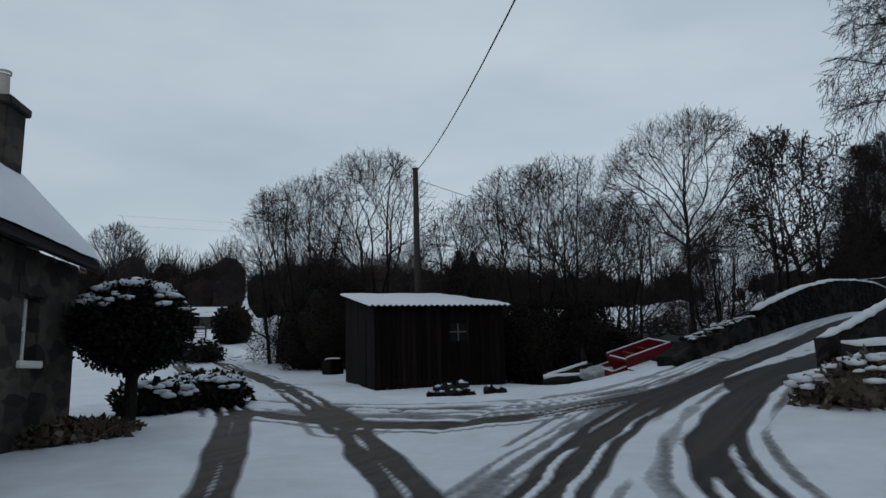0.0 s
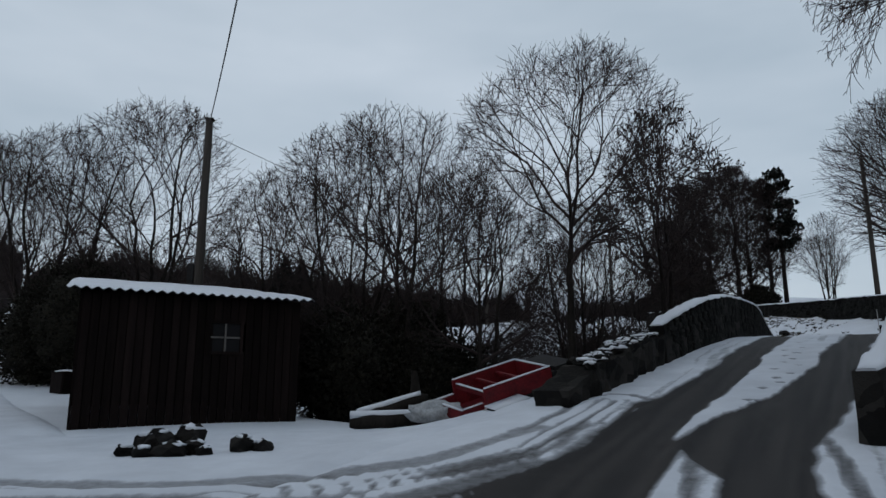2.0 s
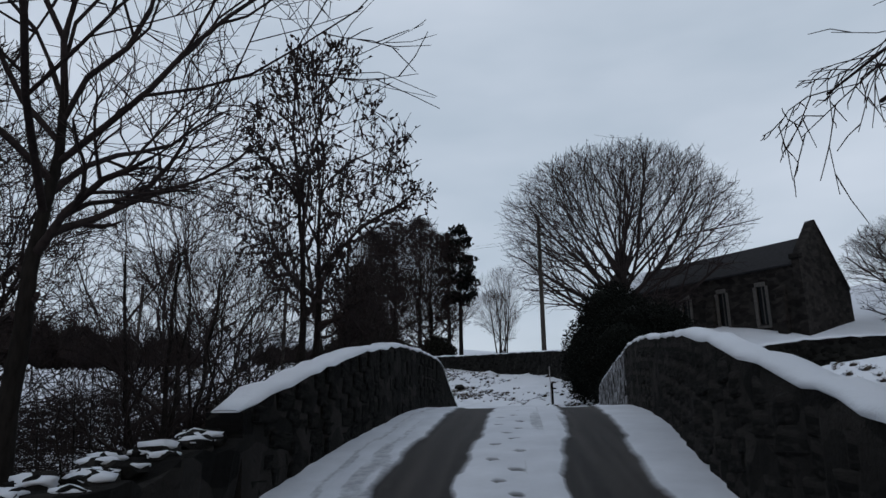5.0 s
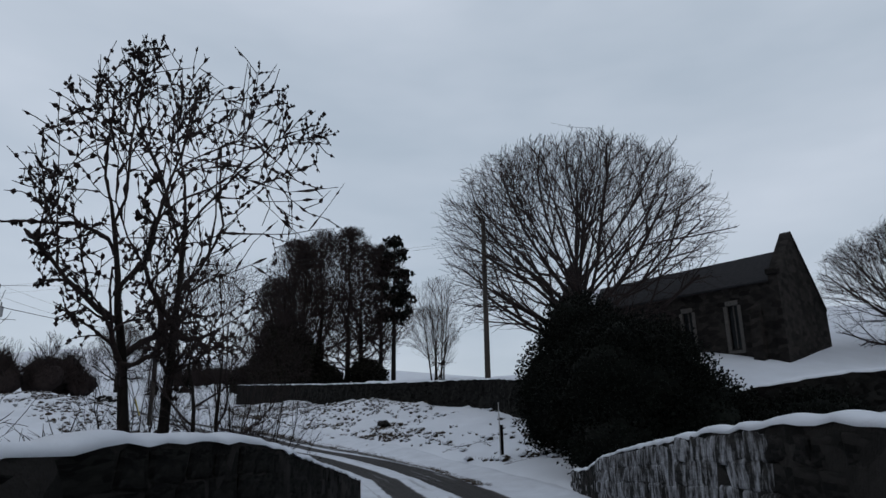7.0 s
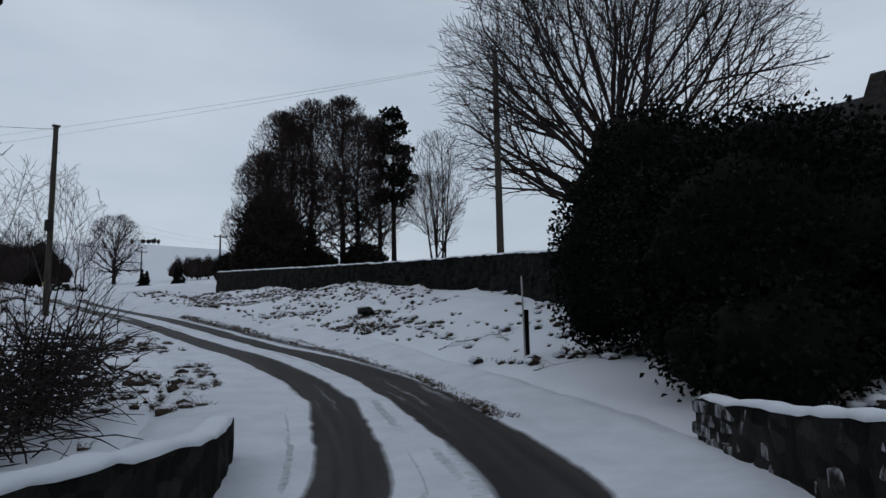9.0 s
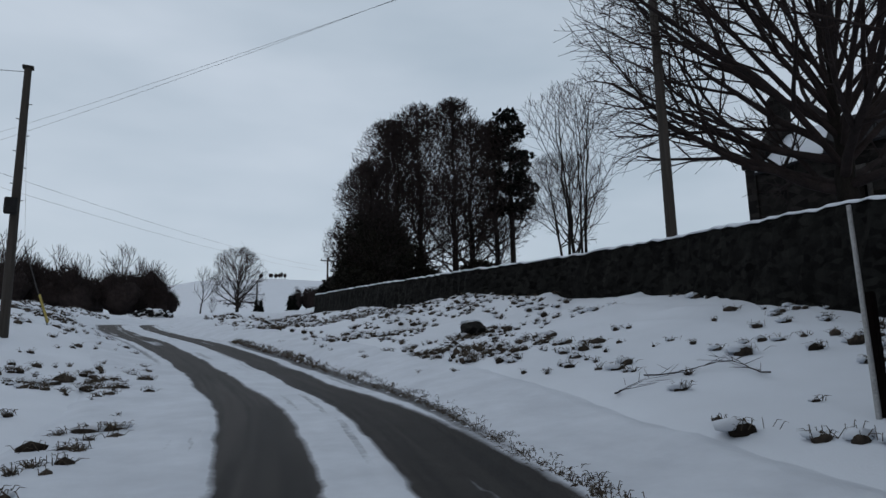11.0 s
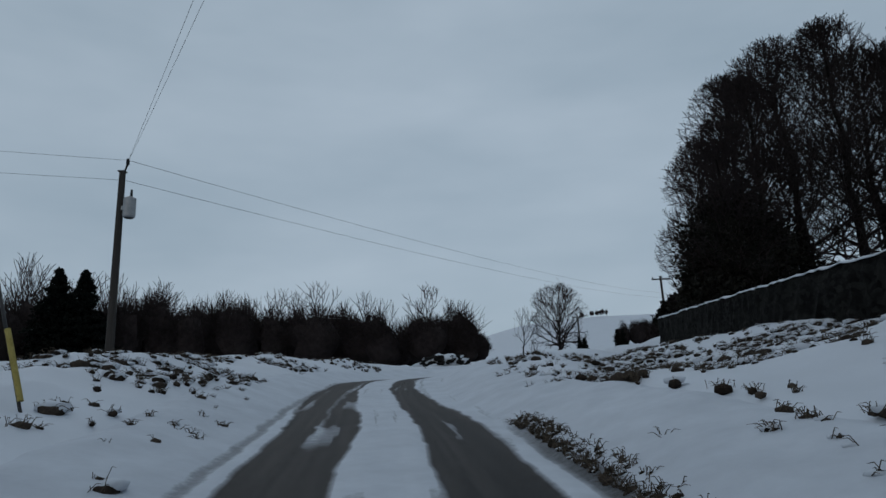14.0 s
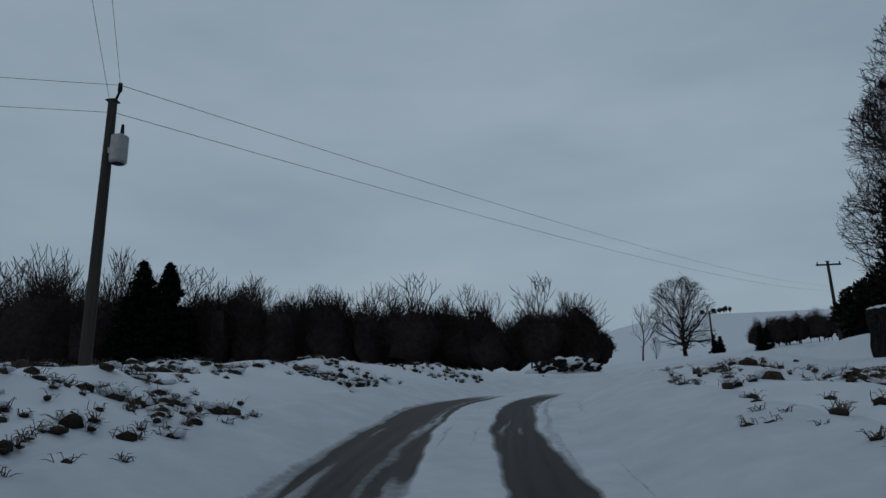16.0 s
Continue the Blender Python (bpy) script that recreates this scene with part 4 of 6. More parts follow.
def joined_trees(key, rows):
    """Verts and faces of many copies of one bare tree: rows of x, y, z, scale, width, turn."""
    vs, fs, at = [], [], 0
    for me in TREES[key]:
        v = np.empty(len(me.vertices) * 3, np.float32)
        me.vertices.foreach_get("co", v)
        f = np.empty(len(me.loops), np.int32)
        me.loops.foreach_get("vertex_index", f)
        v, f = v.reshape(-1, 3), f.reshape(-1, 4)
        for x, y, z, k, w, q in rows:
            c, s = math.cos(q) * k * w, math.sin(q) * k * w
            vs.append(np.stack([v[:, 0] * c - v[:, 1] * s + x, v[:, 0] * s + v[:, 1] * c + y, v[:, 2] * k + z], 1))
            fs.append(f + at)
            at += len(v)
    return np.concatenate(vs), np.concatenate(fs)


def conifer(name, x, y, height, width, label, seed, bare=0.15, tiers=22, pads=9, size=0.35, lean=0.0, flat=True):
    """A trunk with whorls of branches carrying needle pads."""
    rng = np.random.default_rng(seed)
    t = thing(name, label, "tree", (x, y, gz(x, y)))
    segs = [((0, 0, -0.3), (lean * 0.5, 0, height * 0.5), height * 0.016, height * 0.011), ((lean * 0.5, 0, height * 0.5), (lean, 0, height), height * 0.011, 0.02)]
    limbs, centres = [], []
    for k in range(tiers):
        f = bare + (1 - bare) * (k + rng.random() * 0.6) / tiers
        z = height * f
        if flat:
            shape = width * (0.55 + 0.45 * math.sin(math.pi * min(1, (f - bare) / (1 - bare) * 0.75 + 0.22))) * (1 - 0.55 * max(0, (f - 0.75) / 0.25))
        else:
            shape = width * (1.03 - (f - bare) / (1 - bare))
        for j in range(pads):
            if flat and rng.random() < 0.35:
                continue
            q = rng.random() * 6.283
            r = shape * (0.55 + 0.5 * rng.random())
            tip = (lean * f + r * math.cos(q), r * math.sin(q), z + (0.10 if flat else -0.22) * r)
            limbs.append(((lean * f, 0, z - 0.05 * r), tip, 0.03 + 0.02 * r * 0.3, 0.012))
            for g in ((0.95, 0.8, 0.55) if not flat else (0.95, 0.7)):
                centres.append((lean * f + r * g * math.cos(q), r * g * math.sin(q), z + (0.10 if flat else -0.22) * r * g, 0.30 * r * 0.6 + size * 0.6, 0.30 * r * 0.6 + size * 0.6, size * (0.55 if flat else 0.5)))
    v, f = tubes(segs, 8)
    part("trunk", fast_mesh("trunk", v, f, BARK, True), None, t)
    v, f = tubes(limbs, 3)
    part("branches", fast_mesh("branches", v, f, TWIG), None, t)
    v, f = leaf_cloud(rng, len(centres) * 26, centres, size * 0.55, 1.0)
    part("needles", fast_mesh("needles", v, f, NEEDLE), None, t)
    return t


# ---- the trees along the burn ----
for key, x, y, h, rz, lab in (
        ("ash_a", 6.62, 15.1, 0.96, 20, "tall bare ash tree with a forked trunk behind the low wall"),
        ("ash_b", 3.9, 19.3, 1.15, 140, "bare ash tree with dark spreading twigs"),
        ("ash_b", 5.3, 16.6, 0.85, 250, "slender bare ash beside the trailer"),
        ("alder_a", 3.0, 22.6, 1.2, 75, "many-stemmed bare alder above the burn"),
        ("alder_b", 0.6, 26.5, 1.2, 10, "many-stemmed bare alder behind the shed"),
        ("alder_a", -4.2, 29.5, 1.45, 200, "many-stemmed bare alder behind the telegraph pole"),
        ("alder_b", -7.6, 29.5, 1.4, 100, "many-stemmed bare alder beside the side lane"),
        ("alder_a", -10.0, 32.0, 1.15, 320, "many-stemmed bare alder beside the side lane"),
        ("alder_b", 5.3, 21.5, 1.12, 260, "many-stemmed bare alder above the burn"),
        ("alder_a", 8.9, 20.8, 0.9, 40, "many-stemmed bare alder above the burn"),
        ("alder_b", 10.2, 24.5, 0.8, 130, "many-stemmed bare alder above the burn"),
        ("mossy", 16.1, 29.5, 1.5, 10, "bare tree with lichen-clotted twigs beside the lane"),
        ("mossy", 10.5, 19.0, 0.98, 75, "crooked bare tree with lichened twigs above the burn"),
        ("ash_b", 16.6, 28.3, 0.72, 40, "slender bare tree beyond the parapet"),
        ("thicket", 17.6, 28.6, 0.85, 10, "thin bare sapling clump beyond the parapet"),
        ("thicket", 19.4, 34.0, 0.9, 30, "thin bare sapling clump beyond the parapet"),
        ("thicket", 16.2, 32.0, 1.0, 250, "thin bare sapling clump beyond the parapet"),
        ("thicket", 18.6, 37.0, 0.85, 80, "thin bare sapling clump beyond the parapet"),
        ("thicket", 9.4, 18.4, 0.8, 60, "thin bare saplings on the bank of the burn"),
        ("thicket", 7.6, 18.0, 0.85, 200, "thin bare saplings on the bank of the burn"),
        ("thicket", 11.5, 22.0, 0.9, 20, "thin bare saplings on the bank of the burn"),
        ("thicket", 2.2, 20.6, 1.0, 120, "thin bare saplings behind the shed")):
    bare_tree(key, x, y, h, rz, lab, "trees along the burn", wide=(0.8 if x > 12 else 0.62) if key == "mossy" else 1.0)

evergreen("evergreen_bush", -6.0, 28.2, [(0, 0, 2.0, 1.9, 1.8, 2.3), (-1.5, 0.6, 1.5, 1.3, 1.5, 1.9), (1.8, 0.2, 1.3, 1.6, 1.3, 1.6)], "large dark ivy-clad bush beside the side lane", leaves=30000, size=0.07, seed=1)
evergreen("evergreen_bush", 2.9, 18.2, [(0, 0, 1.0, 0.9, 1.2, 1.2), (1.3, 0.6, 0.9, 1.2, 1.1, 1.0), (-0.2, 1.8, 1.4, 1.2, 1.0, 1.3)], "dark tangled ivy and bramble beside the shed", leaves=22000, size=0.07, seed=2)
evergreen("evergreen_bush", 4.3, 19.9, [(0, 0, 1.7, 1.2, 1.1, 1.8), (-1.2, 0.3, 1.4, 1.0, 1.0, 1.5), (1.2, 0.4, 1.2, 1.0, 1.0, 1.3)], "tall dark ivy-choked bush behind the trailer", leaves=20000, size=0.07, seed=32)
evergreen("evergreen_bush", 5.6, 18.8, [(0, 0, 0.9, 1.5, 1.0, 0.9), (1.6, 0.4, 0.8, 1.3, 1.0, 0.8)], "dark tangled ivy under the ash trees", leaves=16000, size=0.07, seed=3)
evergreen("evergreen_bush", 0.2, 25.0, [(0, 0, 1.5, 1.9, 1.1, 1.7), (2.2, 0.3, 1.2, 1.7, 1.1, 1.4), (-2.2, 0.5, 1.2, 1.5, 1.1, 1.4)], "dark ivy thicket behind the shed", leaves=20000, size=0.08, seed=4)



def brambles(line, n, low, high, label, wide=1.0, seed=0):
    """A tangled bank of dark dead stems along a line."""
    rng = np.random.default_rng(seed)
    p = np.array(line, float)
    t = np.r_[0, np.cumsum(np.hypot(*np.diff(p, axis=0).T))]
    f = rng.random(n) * t[-1]
    x = np.interp(f, t, p[:, 0]) + rng.normal(0, wide * 0.5, n)
    y = np.interp(f, t, p[:, 1]) + rng.normal(0, wide * 0.5, n)
    top = low + (high - low) * value_noise(f, f * 0, 2.2, seed + 3)
    z = ground_z(x, y) + top * rng.random(n) ** 0.8
    a = np.stack([x, y, z], 1)
    d = np.stack([rng.normal(0, 1, n), rng.normal(0, 1, n), rng.normal(0.25, 0.6, n)], 1)
    d *= (0.25 + 0.5 * rng.random(n))[:, None] / np.linalg.norm(d, axis=1, keepdims=True)
    b = a + d
    c = b + d * 0.7 + np.stack([rng.normal(0, 0.1, n), rng.normal(0, 0.1, n), -0.15 * rng.random(n)], 1)
    r = 0.006 + 0.010 * rng.random(n)
    rows = [(a[k], b[k], r[k], r[k] * 0.8) for k in range(n)] + [(b[k], c[k], r[k] * 0.8, r[k] * 0.3) for k in range(n)]
    v, q = tubes(rows, 3)
    return tagged(new("bramble_thicket", fast_mesh("bramble_thicket", v, q, TWIG)), label, "undergrowth", kind="stuff")


brambles([(1.8, 19.5), (4.0, 20.5), (7.0, 21.0), (9.5, 22.5), (12.0, 25.5)], 7000, 1.0, 2.4, "dark tangle of dead stems and brambles along the burn", 1.1, 1)
brambles([(-11, 32.5), (-6, 31.0), (-2, 28.5), (2.5, 26.5), (7, 27.5), (11, 31)], 9000, 1.0, 2.8, "dark tangle of dead stems behind the shed", 1.3, 2)
brambles([(11.5, 27.5), (14.0, 31.5), (16.5, 36.0)], 2200, 0.5, 1.3, "thin brown stems on the snowy bank", 1.2, 3)
brambles([(15.8, 28.2), (18.6, 32.6), (20.6, 36.0)], 1900, 0.5, 1.3, "dark tangled stems behind the bridge parapet", 0.8, 4)

# ---- shed ----


def shed():
    """Local x along the front, y to the back, where the roof is highest."""
    w, dpt, h0, h1 = 3.4, 7.0, 2.08, 3.12
    t = thing("shed", "dark weathered timber shed with a snowy corrugated roof", "shed", (-1.3, 14.76, 0.14), 19.6)
    rng = random.Random(5)

    def top(y):
        return h0 + (h1 - h0) * y / dpt

    wx0, wx1, wz0, wz1 = 1.92, 2.40, 1.20, 1.66
    n = 26
    for k in range(n):
        x0, x1 = w * k / n + 0.005, w * (k + 1) / n - 0.005
        y = -0.014 * rng.random()
        if wx0 - 0.02 < (x0 + x1) / 2 < wx1 + 0.02:
            spans = ((-0.15, wz0), (wz1, h0))
        else:
            spans = ((-0.15 - 0.05 * rng.random(), h0),)
        for z0, z1 in spans:
            part("board", box_bm((x0, y - 0.022, z0), (x1, y, z1), 0.004), PLANK, t)
    n = 46
    for k in range(n):
        y0, y1 = dpt * k / n + 0.005, dpt * (k + 1) / n - 0.005
        o = -0.012 * rng.random()
        part("board", box_bm((o - 0.022, y0, -0.15), (o, y1, top(y0))), PLANK, t)
        part("board", box_bm((w - o, y0, -0.15), (w + 0.022 - o, y1, top(y0))), PLANK, t)
    part("back_wall", box_bm((0.002, dpt - 0.03, -0.15), (w - 0.002, dpt, h1 - 0.02)), PLANK, t)
    for x, y in ((0.05, 0.03), (w - 0.15, 0.03), (0.05, dpt - 0.2), (w - 0.15, dpt - 0.2)):
        part("post", box_bm((x, y, -0.15), (x + 0.1, y + 0.1, top(y) - 0.03), 0.01), PLANK, t)
    win = part("window", box_bm((wx0, -0.012, wz0), (wx1, -0.002, wz1)), DUSTY_GLASS, t, "small dark four-pane window")
    mx, mz = (wx0 + wx1) / 2, (wz0 + wz1) / 2
    for lo, hi in (((wx0 - 0.05, -0.05, wz0 - 0.05), (wx0, 0.01, wz1 + 0.05)), ((wx1, -0.05, wz0 - 0.05), (wx1 + 0.05, 0.01, wz1 + 0.05)), ((wx0 + 0.002, -0.05, wz0 - 0.05), (wx1 - 0.002, 0.01, wz0)), ((wx0 + 0.002, -0.05, wz1), (wx1 - 0.002, 0.01, wz1 + 0.05)), ((mx - 0.015, -0.04, wz0 + 0.002), (mx + 0.015, -0.013, wz1 - 0.002)), ((wx0 + 0.002, -0.035, mz - 0.015), (mx - 0.017, -0.013, mz + 0.015)), ((mx + 0.017, -0.035, mz - 0.015), (wx1 - 0.002, -0.013, mz + 0.015))):
        part("glazing_bar", box_bm(lo, hi), DRESSED if hi[1] < 0 else PLANK, win)
    nx = 150
    xs = np.linspace(-0.22, w + 0.22, nx)
    ys = np.array([-0.30, -0.28, dpt + 0.2])
    wave = 0.022 * np.sin(xs * 2 * math.pi / 0.152)
    V = [(x, y, top(y) + 0.05 + q) for y in ys for x, q in zip(xs, wave)]
    V += [(x, y, z - 0.006) for x, y, z in V]
    F = grid_faces(3, nx).tolist()
    off = 3 * nx
    F += [[off + i for i in f[::-1]] for f in F]
    F += [[k, k + 1, off + k + 1, off + k] for k in range(nx - 1)]
    part("roof_sheet", mesh_from("roof_sheet", V, F, SLATE), None, t, "corrugated iron roof")
    nu, nv = 40, 150
    V = []
    for y in np.linspace(-0.31, dpt + 0.18, nu):
        for x in np.linspace(-0.23, w + 0.21, nv):
            e = min(1.0, (y + 0.31) / 0.25, (x + 0.23) / 0.12, (w + 0.21 - x) / 0.12)
            ripple = 0.02 * math.sin(x * 2 * math.pi / 0.152) * max(0.0, 1 - (y + 0.31) / 0.3)
            V.append((x, y, top(y) + 0.058 + ripple + 0.06 * (0.15 + 0.85 * e) * (1 + 0.35 * noise.noise((x * 1.3, y, 2)))))
    part("snow_cap", mesh_from("snow_cap", V, grid_faces(nu, nv).tolist(), SNOW, True), None, t, "sheet of lying snow")
    return t


shed()

# ---- cottage ----


def cottage():
    # the front runs from the far corner towards the lane; local x along the front, y into the house
    t = thing("cottage", "low rubble-stone cottage with a snow-covered slate roof", "house", (-3.02, 0.88, -0.2), 103.4)
    L, W, eave, ridge = 7.0, 2.7, 2.55, 4.28
    wall = bmesh.new()
    wx0, wx1, wz0, wz1 = 5.26, 5.74, 1.07, 1.92
    for lo, hi in (((0, 0, -0.2), (wx0, 0.5, eave)), ((wx1, 0, -0.2), (L, 0.5, eave)), ((wx0, 0, -0.2), (wx1, 0.5, wz0)), ((wx0, 0, wz1), (wx1, 0.5, eave))):
        box_bm(lo, hi, bm=wall)
    part("front_wall", wall, RUBBLE, t)
    for x in (0.0, L - 0.5):
        V = [(x, 0.502, -0.2), (x, W, -0.2), (x, W, eave), (x, W / 2, ridge - 0.12), (x, 0.502, eave + 0.1)]
        V += [(x + 0.5, b, c) for _, b, c in V]
        F = [[4, 3, 2, 1, 0], [5, 6, 7, 8, 9]] + [[k, (k + 1) % 5, 5 + (k + 1) % 5, 5 + k] for k in range(5)]
        part("gable", (V, F), RUBBLE, t)
    part("back_wall", box_bm((0.502, W - 0.5, -0.2), (L - 0.502, W, eave)), RUBBLE, t)
    part("quoin", box_bm((L - 0.5, -0.012, 1.6), (L + 0.012, 0.3, 1.95), 0.015), RUBBLE, t, "dressed corner stone")
    part("lintel", box_bm((wx0 - 0.2, -0.015, wz1 + 0.002), (wx1 + 0.2, 0.2, wz1 + 0.28), 0.015), RUBBLE, t, "pale dressed lintel")
    win = part("window", box_bm((wx0 + 0.06, 0.2, wz0 + 0.06), (wx1 - 0.06, 0.215, wz1 - 0.06)), GLASS, t, "sash window with white frame")
    for lo, hi in (((wx0 + 0.002, 0.16, wz0), (wx0 + 0.07, 0.24, wz1 - 0.002)), ((wx1 - 0.07, 0.16, wz0), (wx1 - 0.002, 0.24, wz1 - 0.002)), ((wx0 + 0.072, 0.16, wz0), (wx1 - 0.072, 0.24, wz0 + 0.08)), ((wx0 + 0.072, 0.16, wz1 - 0.08), (wx1 - 0.072, 0.24, wz1 - 0.002)), ((wx0 + 0.072, 0.15, 1.47), (wx1 - 0.072, 0.23, 1.53))):
        part("frame", box_bm(lo, hi, 0.006), WHITE_PAINT, win, "white painted sash frame")
    part("sill", box_bm((wx0 - 0.08, -0.06, wz0 - 0.10), (wx1 + 0.08, 0.16, wz0 - 0.002), 0.01), WHITE_PAINT, win, "pale window sill")
    for side, name in ((0, "roof"), (1, "roof")):
        y0, y1 = (-0.28, W / 2) if side == 0 else (W + 0.28, W / 2)
        z0 = eave - 0.02
        V = [(-0.12, y0, z0), (L + 0.1, y0, z0), (L + 0.1, y1, ridge), (-0.12, y1, ridge)]
        V += [(x, y, z + 0.10) for x, y, z in V]
        part(name, (V, [[3, 2, 1, 0], [4, 5, 6, 7], [0, 1, 5, 4], [1, 2, 6, 5], [2, 3, 7, 6], [3, 0, 4, 7]]), SLATE, t, "slate roof slope")
        n, m = 60, 16
        V = []
        for i in range(n):
            for j in range(m):
                u, v = i / (n - 1), j / (m - 1)
                lipo = 0.09 * min(1, v * 6 + 0.25)
                V.append((-0.16 + (L + 0.28) * u, y0 * (1 - v) + y1 * v + (-0.03 if side == 0 else 0.03) * (1 - v), z0 + (ridge - z0) * v + 0.10 + lipo + 0.025 * noise.noise((u * 12, v * 5, side))))
        part("snow_cap", mesh_from("snow_cap", V, grid_faces(n, m).tolist(), SNOW, True), None, t, "smooth sheet of roof snow")
    part("gutter", box_bm((-0.1, -0.36, eave - 0.10), (L + 0.1, -0.283, eave - 0.01), 0.02), BLACK, t, "dark gutter")
    st = part("chimney", box_bm((L - 0.65, W / 2 - 0.42, ridge - 0.6), (L - 0.05, W / 2 + 0.08, ridge + 0.72), 0.02), RUBBLE, t, "soot-dark chimney stack")
    part("coping", box_bm((L - 0.71, W / 2 - 0.48, ridge + 0.722), (L + 0.01, W / 2 + 0.14, ridge + 0.86), 0.02), RUBBLE, st)
    for dy in (-0.17,):
        v, f = tubes([((L - 0.35, W / 2 + dy, ridge + 0.86), (L - 0.35, W / 2 + dy, ridge + 1.32), 0.105, 0.09), ((L - 0.35, W / 2 + dy, ridge + 1.32), (L - 0.35, W / 2 + dy, ridge + 1.37), 0.115, 0.115)], 14)
        part("chimney_pot", fast_mesh("chimney_pot", v, f, CLAY, True), None, st, "tall buff clay pot")
    return t


cottage()
evergreen("clipped_bush", -3.72, 7.75, [(0, 0, 1.55, 0.84, 0.84, 0.70)], "round clipped evergreen on a stem, capped with snow", leaves=18000, size=0.05, seed=8, snow=70, trunk=1.0)
evergreen("garden_shrub", -4.3, 9.6, [(0, 0, 0.25, 0.7, 0.7, 0.35), (0.6, 1.2, 0.3, 0.6, 0.8, 0.4), (-0.3, 2.6, 0.3, 0.8, 0.8, 0.45)], "low dark garden shrubs loaded with snow", leaves=2200, size=0.12, seed=9, snow=190)
evergreen("snowy_shrub", 6.5, 6.5, [(0, 0, 0.15, 0.75, 0.45, 0.42), (0.9, -0.5, 0.25, 0.7, 0.5, 0.5), (-0.5, 0.35, 0.1, 0.4, 0.3, 0.3)], "low straggly bush smothered in snow beside the wall", leaves=1500, size=0.10, seed=29, material=GRASS, snow=150)
evergreen("garden_shrub", -4.0, 7.0, [(0, 0, 0.05, 0.7, 1.0, 0.16)], "low brown bedding plants by the cottage wall", leaves=900, size=0.10, seed=10, material=GRASS)

# ---- poles and wires ----


def tube_part(name, rows, sides, material, parent, label=""):
    v, f = tubes(rows, sides)
    return part(name, fast_mesh(name, v, f, material, True), None, parent, label)


def pole(x, y, top, label, radius=0.13, lean=(0, 0), foot=None):
    z = gz(x, y) if foot is None else foot
    t = thing("utility_pole", label, "utility pole", (x, y, z))
    h = top - z
    tube_part("pole", [((0, 0, -0.6), (lean[0] * 0.5, lean[1] * 0.5, h * 0.5), radius * 1.1, radius * 0.95), ((lean[0] * 0.5, lean[1] * 0.5, h * 0.5), (lean[0], lean[1], h), radius * 0.95, radius * 0.8)], 12, POLE_WOOD, t)
    part("cap", box_bm((lean[0] - 0.13, lean[1] - 0.13, h), (lean[0] + 0.13, lean[1] + 0.13, h + 0.04), 0.01), POLE_WOOD, t)
    return t, h


pole_a, ha = pole(-1.34, 23.3, 8.4, "wooden telegraph pole behind the shed", 0.13)
part("junction_box", box_bm((-0.30, -0.10, 3.2), (-0.12, 0.08, 3.75), 0.02), BLACK, pole_a)
pole_b, hb = pole(40.2, 46.5, 17.2, "tall wooden pole behind the churchyard wall", 0.17)
pole_c, hc = pole(22.1, 50.6, 11.1, "wooden pole with step irons on the bank", 0.105)
part("switch_box", box_bm((-0.22, -0.30, 3.0), (0.06, -0.13, 3.4), 0.02), BLACK, pole_c)
for k in range(7):
    tube_part("step_iron", [((-0.16 if k % 2 else 0.16, 0, 3.4 + 0.42 * k), (-0.04 if k % 2 else 0.04, 0, 3.38 + 0.42 * k), 0.012, 0.012)], 6, WIRE, pole_c)
pole_d, hd = pole(17.03, 70.1, 13.7, "wooden pole carrying a small grey transformer", 0.135)
tr = tube_part("transformer", [((0.38, -0.12, hd - 1.75), (0.38, -0.12, hd - 1.70), 0.16, 0.21), ((0.38, -0.12, hd - 1.70), (0.38, -0.12, hd - 1.05), 0.21, 0.21), ((0.38, -0.12, hd - 1.05), (0.38, -0.12, hd - 0.98), 0.21, 0.10)], 16, GREY_METAL, pole_d, "grey cylindrical transformer")
tube_part("bushing", [((0.42, -0.12, hd - 0.98), (0.42, -0.12, hd - 0.72), 0.05, 0.035)], 10, BLACK, tr)
part("bracket", box_bm((0.10, -0.16, hd - 1.45), (0.20, -0.08, hd - 1.3), 0.01), GREY_METAL, tr)
tube_part("insulator_arm", [((0.0, 0, hd - 0.15), (0.16, 0, hd + 0.28), 0.035, 0.03), ((0.16, 0, hd + 0.28), (0.16, 0, hd + 0.50), 0.06, 0.05)], 10, BLACK, pole_d, "dark pole-top insulator")


# far poles on the hillside beyond the grove
for x, y, top, r in ((51.3, 112.6, 17.7, 0.13), (53.05, 157.3, 20.8, 0.15)):
    far_pole, hf = pole(x, y, top, "distant dark pole with a short crossarm", r)
    part("crossarm", box_bm((-0.95, -0.05 - r, hf - 0.35), (0.95, 0.05 - r, hf - 0.22), 0.01), POLE_WOOD, far_pole)
    for c in (-0.85, 0.0, 0.85):
        tube_part("insulator", [((c, -r, hf - 0.22), (c, -r, hf - 0.02), 0.05, 0.04)], 8, BLACK, far_pole)


def wire(a, b, sag, label, r=0.012):
    a, b = Vector(a), Vector(b)
    n = 22
    pts = [a.lerp(b, k / n) - Vector((0, 0, sag * 4 * (k / n) * (1 - k / n))) for k in range(n + 1)]
    across = (b - a).cross(Vector((0, 0, 1))).normalized()
    V = [p + across * (r * math.cos(q)) + Vector((0, 0, r * math.sin(q))) for p in pts for q in (0.0, 1.257, 2.513, 3.770, 5.027)]
    F = [(5 * i + k, 5 * i + (k + 1) % 5, 5 * i + 5 + (k + 1) % 5, 5 * i + 5 + k) for i in range(n) for k in range(5)]
    return tagged(new("overhead_wire", mesh_from("overhead_wire", V, F, WIRE, True)), label, "wire", "overhead wires")


